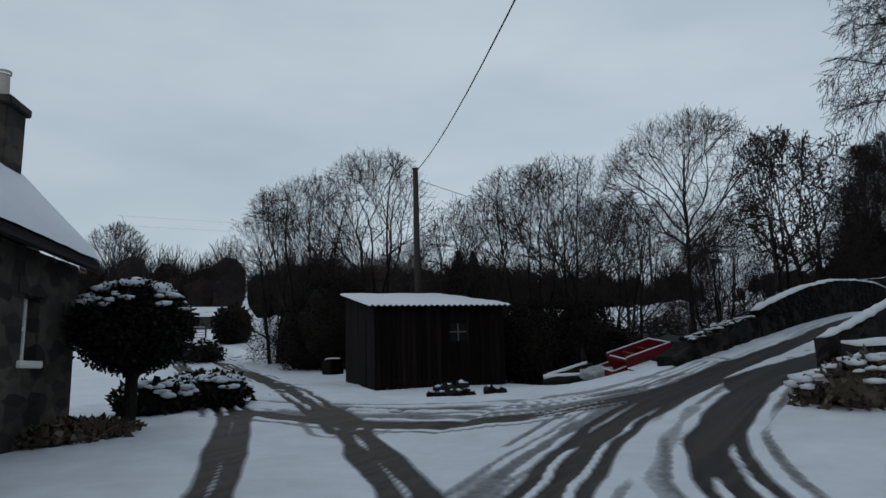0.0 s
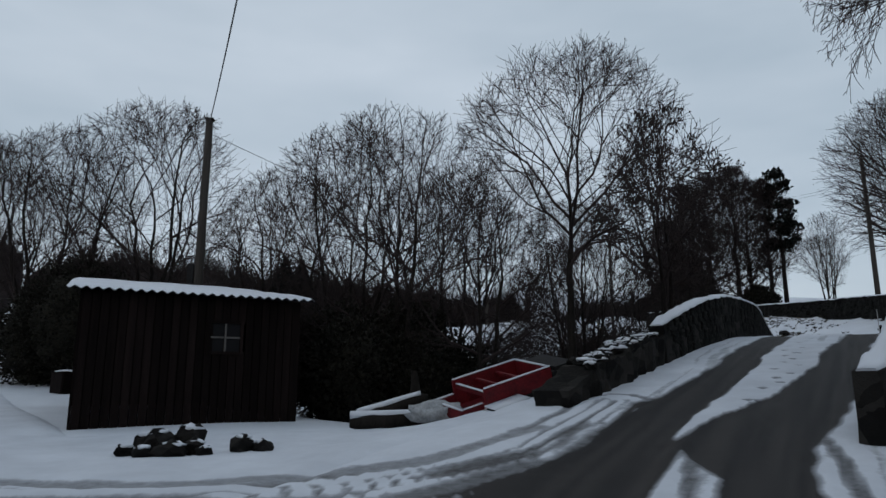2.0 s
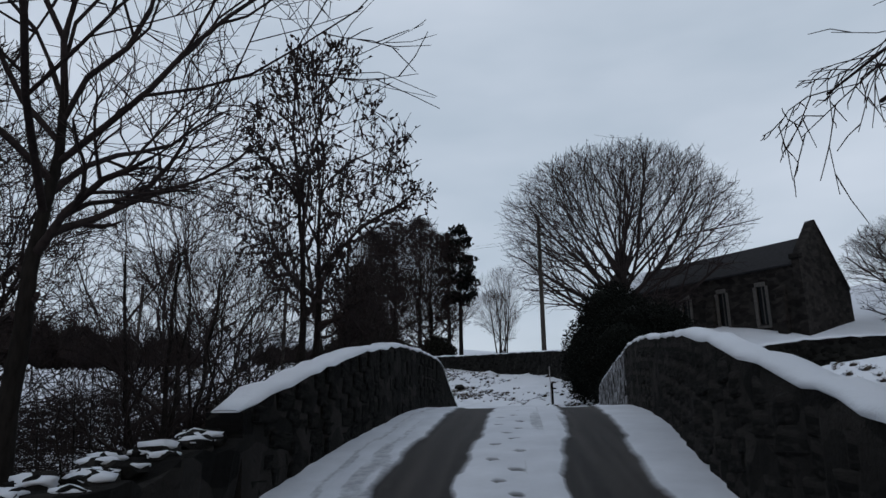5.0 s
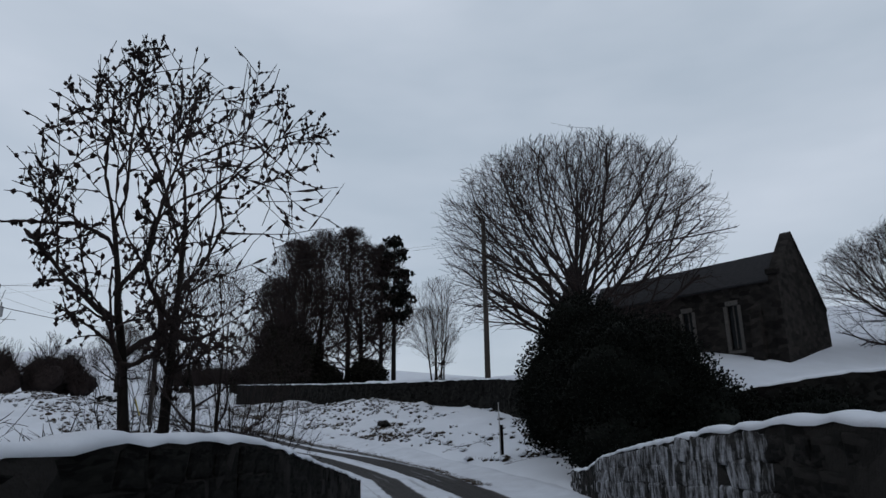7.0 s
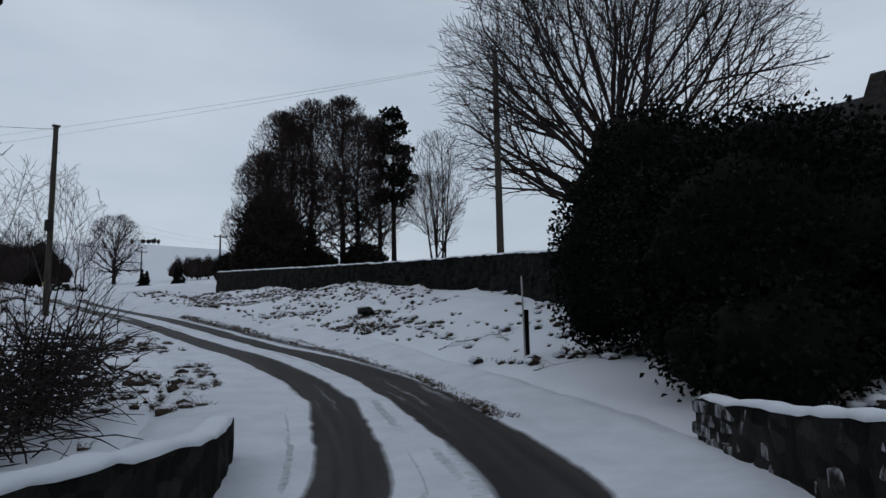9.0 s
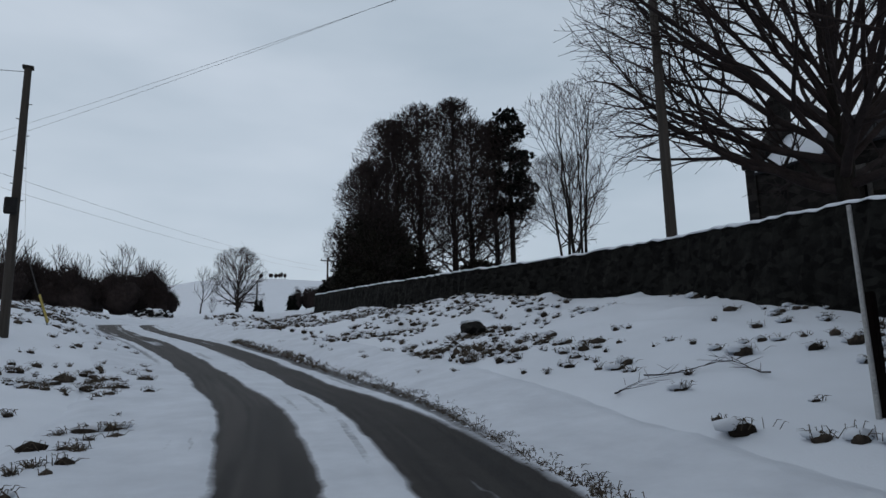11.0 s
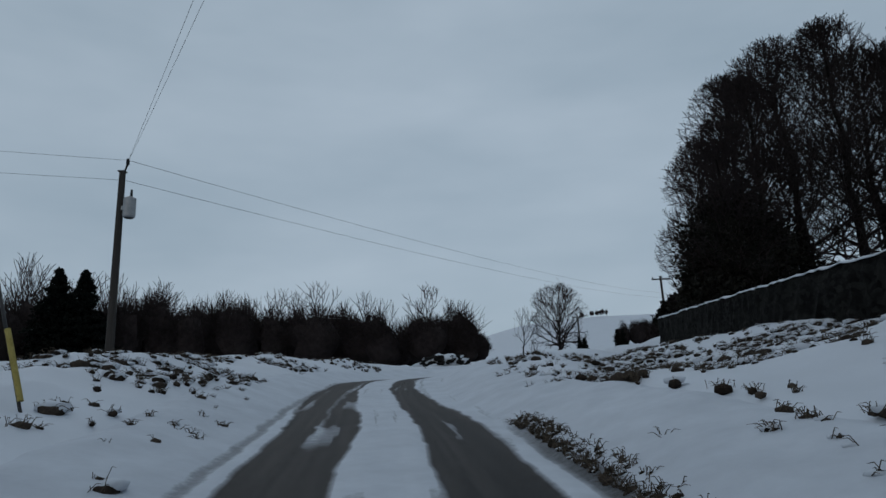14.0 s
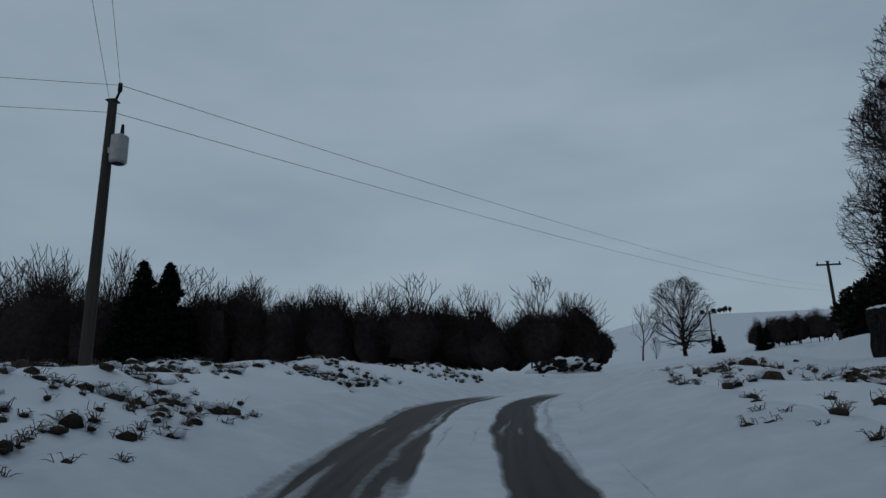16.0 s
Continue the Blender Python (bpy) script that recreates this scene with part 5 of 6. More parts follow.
wire((-1.34, 23.3, 8.30), (8.6, -19.8, 7.0), 1.9, "single overhead wire sagging across the sky", 0.014)
wire((-1.34, 23.3, 8.0), (18.0, 42.0, 7.2), 0.7, "thin overhead wire running behind the trees", 0.010)
wire((17.2, 70.1, 14.15), (74.0, 165.0, 25.0), 1.2, "thin overhead wire crossing the lane", 0.008)
wire((17.1, 70.1, 13.4), (74.0, 165.0, 24.3), 1.2, "thin overhead wire crossing the lane", 0.008)
wire((17.2, 70.1, 14.15), (-30.0, 50.0, 14.0), 0.5, "thin overhead wire over the field", 0.006)
wire((17.1, 70.1, 13.4), (-30.0, 50.0, 13.2), 0.5, "thin overhead wire over the field", 0.006)
wire((17.2, 70.1, 14.1), (35.8, 38.0, 13.2), 0.25, "overhead wire crossing above the lane", 0.005)
wire((17.0, 70.1, 13.5), (35.0, 38.0, 12.9), 0.25, "overhead wire crossing above the lane", 0.005)
wire((22.1, 50.6, 11.0), (-20.0, 44.0, 5.0), 0.3, "thin overhead wire over the field", 0.008)
guy = thing("guy_wire", "leaning stay wire with a yellow sleeve near the ground", "stay wire", (22.9, 55.0, gz(22.9, 55.0)))
tube_part("wire", [((0, 0, -0.1), (-0.80, 0.2, 2.4), 0.02, 0.02), ((-0.80, 0.2, 2.4), (-0.8, -4.4, 6.1), 0.003, 0.003)], 6, WIRE, guy)
tube_part("sleeve", [((-0.02, 0, 0.06), (-0.30, 0.075, 0.9), 0.035, 0.035)], 8, YELLOW, guy)

# ---- church, yew and churchyard ----



def church():
    """Local x runs along the nave from the west gable; the far side is at negative y, under a longer roof slope."""
    base, L, W = 7.0, 19.5, 7.6
    eave, apex, low = 6.7, 10.5, 5.1
    ridge_y, z0 = -3.2, -1.5
    t = thing("church", "dark sandstone church with lancet windows and a steep coped gable", "church", (57.2, 36.1, base), 92.4)
    lan = [3.4, 6.8, 10.2, 13.6]
    x = 0.602
    for c in lan:
        part("nave_wall", box_bm((x, -0.6, z0), (c - 0.45, 0, eave)), CHURCH_STONE, t)
        part("nave_wall", box_bm((c - 0.448, -0.6, z0), (c + 0.448, 0, 2.4)), CHURCH_STONE, t)
        part("nave_wall", box_bm((c - 0.448, -0.6, 5.7), (c + 0.448, 0, eave)), CHURCH_STONE, t)
        x = c + 0.45
    part("nave_wall", box_bm((x, -0.6, z0), (L - 0.602, 0, eave)), CHURCH_STONE, t)
    part("aisle_wall", box_bm((0.602, -W, z0), (L - 0.602, -W + 0.6, low)), CHURCH_STONE, t)
    for x0 in (0.0, L - 0.6):
        prof = [(0.12, z0), (0.12, eave + 0.35), (-0.25, eave + 0.62), (ridge_y, apex), (-W - 0.12, low + 0.3), (-W - 0.12, z0)]
        V = [(x0, b, c) for b, c in prof] + [(x0 + 0.6, b, c) for b, c in prof]
        n = len(prof)
        g = part("gable", (V, [list(range(n))[::-1], list(range(n, 2 * n))] + [[k, (k + 1) % n, n + (k + 1) % n, n + k] for k in range(n)]), CHURCH_STONE, t)
        part("kneeler", box_bm((x0 - 0.1, -0.2, eave + 0.36), (x0 + 0.7, 0.3, eave + 0.75), 0.04), CHURCH_STONE, g)
        for (ya, za), (yb, zb) in ((prof[2], prof[3]), (prof[3], prof[4])):
            V = [(x0 - 0.08, ya, za + 0.004), (x0 + 0.68, ya, za + 0.004), (x0 + 0.68, yb, zb + 0.004), (x0 - 0.08, yb, zb + 0.004)]
            V += [(p, q, r + 0.16) for p, q, r in V]
            part("coping", (V, [[3, 2, 1, 0], [4, 5, 6, 7], [0, 1, 5, 4], [1, 2, 6, 5], [2, 3, 7, 6], [3, 0, 4, 7]]), CHURCH_STONE, g)
    for (ya, za), (yb, zb), mat, lab in (((0.25, eave - 0.1), (ridge_y, apex - 1.2), SLATE, "dark slate roof"), ((-W - 0.25, low - 0.1), (ridge_y, apex - 1.2), SLATE, "dark slate roof")):
        V = [(0.602, ya, za), (L - 0.602, ya, za), (L - 0.602, yb, zb), (0.602, yb, zb)]
        V += [(p, q, r + 0.14) for p, q, r in V]
        r = part("roof", (V, [[3, 2, 1, 0], [4, 5, 6, 7], [0, 1, 5, 4], [1, 2, 6, 5], [2, 3, 7, 6], [3, 0, 4, 7]]), mat, t, lab)
        V = [(L - 4.5, ya, za + 0.144), (L - 0.7, ya, za + 0.144), (L - 0.7, yb, zb + 0.144), (L - 3.2, yb, zb + 0.144)]
        V += [(p, q, c + 0.05) for p, q, c in V]
        part("snow_cap", (V, [[3, 2, 1, 0], [4, 5, 6, 7], [0, 1, 5, 4], [1, 2, 6, 5], [2, 3, 7, 6], [3, 0, 4, 7]]), SNOW, r, "thin patch of roof snow")
    bell = part("bellcote", box_bm((L - 0.75, ridge_y - 0.55, apex - 0.2), (L + 0.15, ridge_y + 0.55, apex + 1.1), 0.05), CHURCH_STONE, t, "small stone bellcote")
    V = [(L - 0.8, ridge_y - 0.6, apex + 1.102), (L + 0.2, ridge_y - 0.6, apex + 1.102), (L + 0.2, ridge_y + 0.6, apex + 1.102), (L - 0.8, ridge_y + 0.6, apex + 1.102), (L - 0.3, ridge_y, apex + 2.0)]
    part("cap", (V, [[3, 2, 1, 0], [0, 1, 4], [1, 2, 4], [2, 3, 4], [3, 0, 4]]), CHURCH_STONE, bell)
    for c in lan:
        w = part("window", box_bm((c - 0.36, -0.32, 2.42), (c + 0.36, -0.30, 5.68)), GLASS, t, "lancet window with pale stone dressings")
        for lo, hi in (((c - 0.62, -0.2, 2.3), (c - 0.37, 0.03, 5.4)), ((c + 0.37, -0.2, 2.3), (c + 0.62, 0.03, 5.4)), ((c - 0.60, -0.2, 2.08), (c + 0.60, 0.06, 2.29)), ((c - 0.05, -0.29, 2.45), (c + 0.05, -0.2, 5.5)), ((c - 0.45, -0.2, 5.41), (c + 0.45, 0.03, 5.75))):
            part("dressing", box_bm(lo, hi, 0.02), DRESSED, w)
    for x0 in (1.7, 7.7, 13.7):
        V = [(x0 - 0.35, 0.002, z0), (x0 + 0.35, 0.002, z0), (x0 + 0.35, 0.9, z0), (x0 - 0.35, 0.9, z0), (x0 - 0.35, 0.002, 5.2), (x0 + 0.35, 0.002, 5.2), (x0 + 0.35, 0.55, 4.2), (x0 - 0.35, 0.55, 4.2)]
        part("buttress", (V, [[3, 2, 1, 0], [4, 5, 6, 7], [0, 1, 5, 4], [1, 2, 6, 5], [2, 3, 7, 6], [3, 0, 4, 7]]), CHURCH_STONE, t)
    return t


church()
evergreen("yew_tree", 28.9, 28.3, [(0, 0, 1.8, 2.7, 2.6, 2.1), (0.4, -1.6, 1.0, 1.9, 1.9, 1.5), (1.2, 1.2, 2.3, 2.4, 2.3, 2.1), (0.3, 0.0, 3.0, 2.0, 1.9, 1.3), (-1.5, -0.1, 0.5, 1.3, 1.3, 0.9), (-2.3, -1.1, 0.45, 1.2, 1.1, 0.95), (1.9, -2.2, 0.7, 1.8, 1.7, 1.2), (3.0, -3.7, 0.8, 1.7, 1.6, 1.2)], "huge spreading dark yew beside the lane", "tree", leaves=70000, size=0.075, material=NEEDLE, seed=12)
evergreen("yew_tree", 31.4, 31.6, [(0, 0, 2.2, 2.0, 1.9, 2.4), (0.5, 0.8, 3.9, 1.7, 1.7, 1.8), (-0.7, 1.5, 1.9, 1.3, 1.2, 2.2)], "tall dark yew crowding the churchyard wall", "tree", leaves=36000, size=0.075, material=NEEDLE, seed=13)
bare_tree("great", 47.5, 45.0, 1.17, 30, "great spreading bare sycamore in the churchyard", name="bare_tree")
bare_tree("great", 66.0, 31.0, 0.72, 200, "broad bare tree beyond the church")
bare_tree("young", 39.9, 50.6, 1.05, 0, "slender many-stemmed bare tree behind the churchyard wall")
bare_tree("alder_b", 44.5, 57.0, 0.9, 90, "small bare tree behind the churchyard wall")
bare_tree("hanging", 11.0, 8.0, 1.0, 20, "bare tree with drooping twigs beside the bridge")

# the tall grove beyond the wall
for key, x, y, h, rz in (("beech_a", 46.8, 87.5, 0.72, 0), ("beech_b", 50.4, 89.5, 0.92, 70), ("beech_a", 53.8, 91.5, 1.12, 140), ("beech_b", 57.3, 90.5, 1.14, 200), ("beech_a", 60.8, 93.0, 1.08, 260), ("beech_b", 52.3, 96.0, 1.10, 310), ("beech_a", 48.3, 93.5, 0.78, 40), ("beech_b", 63.0, 91.5, 1.05, 100)):
    bare_tree(key, x, y, 1.04 * h, rz, "tall dense bare beech in the grove", "beeches in the grove", wide=1.05)
conifer("pine_tree", 64.0, 90.0, 20.6, 3.0, "tall dark pine with layered needle pads", 14, bare=0.38, tiers=13, pads=6, size=0.7)
for x, y, s in ((45.2, 86.8, 15), (48.8, 88.2, 16), (53.0, 89.4, 17), (58.5, 88.0, 18)):
    evergreen("evergreen_bush", x, y, [(0, 0, 1.4, 2.2, 1.8, 1.7), (1.6, 0.4, 1.1, 1.6, 1.4, 1.3)], "dark undergrowth at the foot of the grove", leaves=3500, size=0.26, seed=s)

for x, y, s in ((47.6, 98.0, 21), (49.2, 102.5, 22), (52.0, 104.0, 23)):
    evergreen("evergreen_bush", x, y, [(0, 0, 1.5, 2.2, 2.0, 1.9), (1.9, 0.6, 2.2, 2.0, 1.8, 2.6)], "dark undergrowth behind the end of the wall", leaves=3500, size=0.26, seed=s)
for x, y, h, s in ((50.6, 147, 3.0, 24), (51.5, 147.6, 2.6, 25), (56.0, 146, 3.1, 26), (57.0, 146.5, 3.0, 27)):
    conifer("fir_tree", x, y, h, 0.8, "small dark fir far off on the snowy slope", s, bare=0.05, tiers=10, pads=6, size=0.2, flat=False)

evergreen("holly_tree", 47.4, 88.6, [(0, 0, 4.2, 3.4, 3.0, 4.4), (2.6, 1.2, 3.6, 2.8, 2.6, 3.8), (-1.6, -0.4, 2.0, 2.2, 2.0, 2.2)], "dense dark holly at the edge of the grove", "tree", leaves=11000, size=0.22, seed=31)

# ---- marker post ----
sp = thing("marker_post", "slim weathered white marker post in the snow by the yew", "post", (29.8, 34.8, gz(29.8, 34.8)))
tube_part("post", [((0, 0, -0.3), (-0.05, 0, 1.95), 0.026, 0.020)], 10, OLD_WHITE, sp)
part("stake", box_bm((0.028, -0.05, -0.3), (0.115, 0.05, 1.15), 0.01), PLANK, sp, "short dark wooden stake")

# ---- trailer, logs, stones and bins by the shed ----


def trailer():
    t = thing("trailer", "red flat-bed farm trailer tipped in the snow, frame dusted white", "trailer", (4.62, 12.75, 0.34), 20)
    L, W = 1.15, 0.85
    tilt = Matrix.Rotation(radians(-16), 4, "Y") @ Matrix.Rotation(radians(9), 4, "X")

    def bar(name, lo, hi, mat, label="", bev=0.01, snow=False):
        bm = box_bm(lo, hi, bev)
        bm.transform(tilt)
        o = part(name, bm, mat, t, label)
        if snow:
            bm = box_bm((lo[0] + 0.004, lo[1] + 0.004, hi[2] + 0.003), (hi[0] - 0.004, hi[1] - 0.004, hi[2] + 0.022), 0.008)
            bm.transform(tilt)
            part("snow_strip", bm, SNOW, o, "strip of lying snow", True)
        return o

    bar("side_board", (0, 0, 0.16), (L, 0.05, 0.42), RED_PAINT, "red side board", snow=True)
    # added black sheet that gives the dark shade below the near side board
    bar("shade_panel", (0.01, 0.012, -0.22), (L - 0.25, 0.05, 0.158), BLACK, "black panel standing in for the shade under the side board")
    bar("side_board", (0, W - 0.05, 0.0), (L, W, 0.42), RED_PAINT, "red side board", snow=True)
    bar("head_board", (L - 0.05, 0.052, 0.0), (L, W - 0.052, 0.42), RED_PAINT, "red head board", snow=True)
    bar("bed", (0.002, 0.052, 0.02), (L - 0.052, W - 0.052, 0.06), RED_PAINT)
    for x in (0.02, 0.36, 0.72):
        bar("cross_bar", (x, 0.052, 0.30), (x + 0.05, W - 0.052, 0.36), RED_PAINT, "red cross bar", snow=(x < 0.1))
    bar("tail_frame", (-0.32, 0.06, 0.10), (-0.002, 0.10, 0.22), RED_PAINT, "red tail frame", snow=True)
    bar("tail_frame", (-0.32, W - 0.05, 0.10), (-0.002, W, 0.22), RED_PAINT, "red tail frame", snow=True)
    bar("tail_frame", (-0.37, 0.06, 0.06), (-0.322, W, 0.22), RED_PAINT, "red tail frame", snow=True)
    bar("bumper", (-0.36, 0.10, -0.30), (-0.325, W - 0.05, 0.057), RED_PAINT, "red end panel")
    bar("wheel_housing", (-0.06, -0.30, -0.42), (0.52, -0.006, 0.20), BLACK, "black wheel housing under snow", 0.04, True)
    for y in (0.18, W - 0.24):
        bar("chassis_rail", (-0.4, y, -0.16), (L + 0.3, y + 0.06, -0.002), BLACK)
    for y in (-0.12, W + 0.12):
        c = tilt @ Vector((0.06, y - (0.08 if y < 0 else 0), -0.20))
        w = tube_part("wheel", [(c + Vector((0, -0.09, 0)), c + Vector((0, 0.09, 0)), 0.30, 0.30), (c + Vector((0, -0.09, 0)), c + Vector((0, -0.085, 0)), 0.30, 0.16), (c + Vector((0, 0.085, 0)), c + Vector((0, 0.09, 0)), 0.16, 0.30)], 20, BLACK, t, "black rubber tyre")
        tube_part("rim", [(c + Vector((0, -0.07, 0)), c + Vector((0, 0.07, 0)), 0.16, 0.16), (c + Vector((0, -0.071, 0)), c + Vector((0, -0.07, 0)), 0.02, 0.16)], 16, GREY_METAL, w)
    bar("machine_box", (L + 0.02, -0.05, -0.45), (L + 0.5, W - 0.05, 0.40), BLACK, "dark tarpaulin-covered gear", 0.06)
    return t


trailer()


def stone(rng, x, y, w, d, h, name="stone", label="grey field stone with snow on top", parent=None, z=None, snow=True):
    bm = lumpy(rng, (0, 0, h * 0.4), (w, d, h * 0.6), 2, 0.28)
    zz = gz(x, y) if z is None else z
    if parent is None:
        o = thing(name, label, "stone", (x, y, zz), float(rng.random() * 360))
        part("rock", bm, STONE, o)
        root = o
    else:
        o = part("rock", bm, STONE, parent)
        o.matrix_local = pose(x, y, zz, 0, 0, float(rng.random() * 360))
        root = o
    if snow:
        part("snow_cap", lumpy(rng, (0.1 * w, 0.15 * d, h * 0.84), (w * 0.68, d * 0.66, h * 0.17), 2, 0.25), SNOW, root, "cap of snow", True)
    return o


rngs = np.random.default_rng(33)
for x, y, w, h in ((0.42, 11.55, 0.15, 0.22), (0.62, 11.30, 0.20, 0.27), (0.86, 11.45, 0.17, 0.30), (0.78, 11.05, 0.16, 0.17), (0.98, 11.20, 0.14, 0.17), (0.50, 11.02, 0.14, 0.15), (0.30, 11.20, 0.12, 0.14), (1.10, 11.05, 0.11, 0.12), (1.44, 11.25, 0.15, 0.19), (1.66, 11.15, 0.12, 0.14)):
    tagged(stone(rngs, x + 0.2, y + 0.05, w, w * 0.8, h), group="heap of stones")


def pipe(pts, radii, sides, material):
    """One closed tube through the points."""
    V, F = [], []
    for p, q in zip(pts, radii):
        for k in range(sides):
            w = 6.283185 * k / sides
            V.append((p[0], p[1] + q * math.cos(w), p[2] + q * math.sin(w)))
    for j in range(len(pts) - 1):
        for k in range(sides):
            m = (k + 1) % sides
            F.append((j * sides + k, j * sides + m, (j + 1) * sides + m, (j + 1) * sides + k))
    F += [tuple(range(sides))[::-1], tuple(range(len(V) - sides, len(V)))]
    return mesh_from("pipe", V, F, material, True)


def log(x, y, z, length, r, rz, tilt, label="dark fallen log with snow along its back"):
    t = thing("log", label, "log", (x, y, z), rz, "logs by the trailer")
    c, s = math.cos(radians(tilt)), math.sin(radians(tilt))
    rows = [((length * k / 8 * c, 0.02 * math.sin(k * 1.7), length * k / 8 * s), (length * (k + 1) / 8 * c, 0.02 * math.sin(k * 1.7 + 1.7), length * (k + 1) / 8 * s), r * (1 - 0.03 * k), r * (1 - 0.03 * (k + 1))) for k in range(8)]
    radii = [q[2] * (0.9 + 0.2 * random.Random(k).random()) for k, q in enumerate(rows)] + [rows[-1][3] * 0.5]
    radii = [q * 0.85 for q in radii]
    radii[0] *= 0.45
    part("bark", pipe([q[0] for q in rows] + [rows[-1][1]], radii, 12, BARK), None, t)
    part("snow_strip", pipe([(q[0][0], q[0][1] - 0.2 * q[2], q[0][2] + q[2] * 0.76) for q in rows], [q[2] * 0.36 for q in rows], 8, SNOW), None, t, "ridge of lying snow")
    return t


log(2.80, 13.60, gz(2.80, 13.60) + 0.12, 1.25, 0.15, 4, 3)
log(2.90, 13.95, gz(2.90, 13.95) + 0.14, 1.15, 0.16, 12, 17)
sk = thing("feed_sack", "pale slumped sack half buried in snow", "sack", (3.98, 13.2, gz(3.98, 13.2)), 20)
part("sack", lumpy(np.random.default_rng(5), (0, 0, 0.12), (0.42, 0.28, 0.17), 3, 0.24), SACK, sk, soft=True)
stump = thing("tree_stump", "dark broken stump standing by the trailer", "stump", (3.85, 14.9, gz(3.85, 14.9)))
tube_part("trunk", [((0, 0, -0.1), (0.03, 0.02, 0.5), 0.13, 0.10), ((0.03, 0.02, 0.5), (0.0, 0.05, 0.95), 0.10, 0.05)], 10, BARK, stump)

bn = thing("wheelie_bin", "dark blue wheeled bin standing in the snow", "bin", (-9.6, 32.8, gz(-9.6, 32.8)), -40)
V = [(-0.22, -0.27, 0.05), (0.22, -0.27, 0.05), (0.22, 0.27, 0.05), (-0.22, 0.27, 0.05), (-0.29, -0.36, 0.98), (0.29, -0.36, 0.98), (0.29, 0.36, 0.98), (-0.29, 0.36, 0.98)]
part("body", (V, [[3, 2, 1, 0], [4, 5, 6, 7], [0, 1, 5, 4], [1, 2, 6, 5], [2, 3, 7, 6], [3, 0, 4, 7]]), BLUE, bn)
part("lid", box_bm((-0.31, -0.39, 0.985), (0.31, 0.40, 1.06), 0.03), BLUE, bn)
for s in (-0.2, 0.2):
    tube_part("wheel", [((s - 0.03, 0.30, 0.1), (s + 0.03, 0.30, 0.1), 0.1, 0.1)], 14, BLACK, bn)
crate = thing("storage_box", "dark square crate against the shed end", "crate", (-5.1, 25.0, gz(-5.1, 25.0)), -45)
part("body", box_bm((-0.35, -0.3, 0), (0.35, 0.3, 0.62), 0.02), PLANK, crate)
part("snow_cap", lumpy(np.random.default_rng(6), (0, 0, 0.63), (0.36, 0.31, 0.05), 2, 0.15), SNOW, crate, soft=True)
part("panel", box_bm((0.36, -0.28, 0.0), (0.40, 0.28, 0.55), 0.01), PLANK, crate, "dark board leaning on the crate")

# ---- the gate, hedge and farm at the end of the side lane ----
gate = thing("field_gate", "grey five-bar gate standing across the side lane", "gate", (-26.5, 52.0, gz(-26.5, 52.0)), 20)
for k in range(5):
    part("rail", box_bm((0, -0.02, 0.2 + 0.22 * k), (3.2, 0.02, 0.28 + 0.22 * k)), GREY_METAL, gate)
for x in (-0.15, 3.22):
    part("post", box_bm((x, -0.07, -0.2), (x + 0.14, 0.07, 1.4), 0.01), POLE_WOOD, gate)


def barn(x, y, rz, L, W, eave, ridge, label):
    t = thing("farm_building", label, "farm building", (x, y, gz(x, y) - 0.3), rz)
    part("wall", box_bm((0, 0, 0), (L, W, eave)), RUBBLE, t)
    V = [(-0.1, -0.3, eave + 0.002), (L + 0.1, -0.3, eave + 0.002), (L + 0.1, W + 0.3, eave + 0.002), (-0.1, W + 0.3, eave + 0.002), (-0.1, W / 2, ridge), (L + 0.1, W / 2, ridge)]
    part("roof", (V, [[0, 1, 5, 4], [2, 3, 4, 5], [0, 4, 3], [1, 2, 5], [3, 2, 1, 0]]), SNOW, t, "snow-covered roof")
    part("door", box_bm((L * 0.4, -0.03, 0), (L * 0.4 + 2.2, -0.002, 2.3)), PLANK, t)
    return t


barn(-36, 66, 20, 8, 5, 1.9, 3.2, "low farm building with a snow-covered roof")
evergreen("hedge", -14.5, 33.5, [(0, 0, 0.5, 1.2, 1.0, 0.7), (-1.8, 3.0, 0.5, 1.3, 1.6, 0.7), (-3.6, 6.4, 0.5, 1.3, 1.8, 0.7)], "rough snow-dusted hedge beside the side lane", "hedge", leaves=3500, size=0.14, seed=20, snow=70)
evergreen("evergreen_bush", -18.5, 47.0, [(0, 0, 1.2, 1.4, 1.4, 1.6)], "rounded dark bush beside the side lane", leaves=2500, size=0.2, seed=21)
bare_tree("field", -55.0, 91.0, 1.5, 0, wide=0.8, label="lone rounded bare tree with upswept twigs")

# ---- roadside growth ----
rngt = np.random.default_rng(44)


ICO = bmesh.new()
bmesh.ops.create_icosphere(ICO, subdivisions=1, radius=1)
ICO_V = np.array([v.co[:] for v in ICO.verts])
ICO_F = np.array([[v.index for v in f.verts] for f in ICO.faces])
ICO.free()
BALL = bmesh.new()
bmesh.ops.create_icosphere(BALL, subdivisions=2, radius=1)
BALL_V = np.array([v.co[:] for v in BALL.verts])
BALL_F = np.array([[v.index for v in f.verts] for f in BALL.faces])
BALL.free()


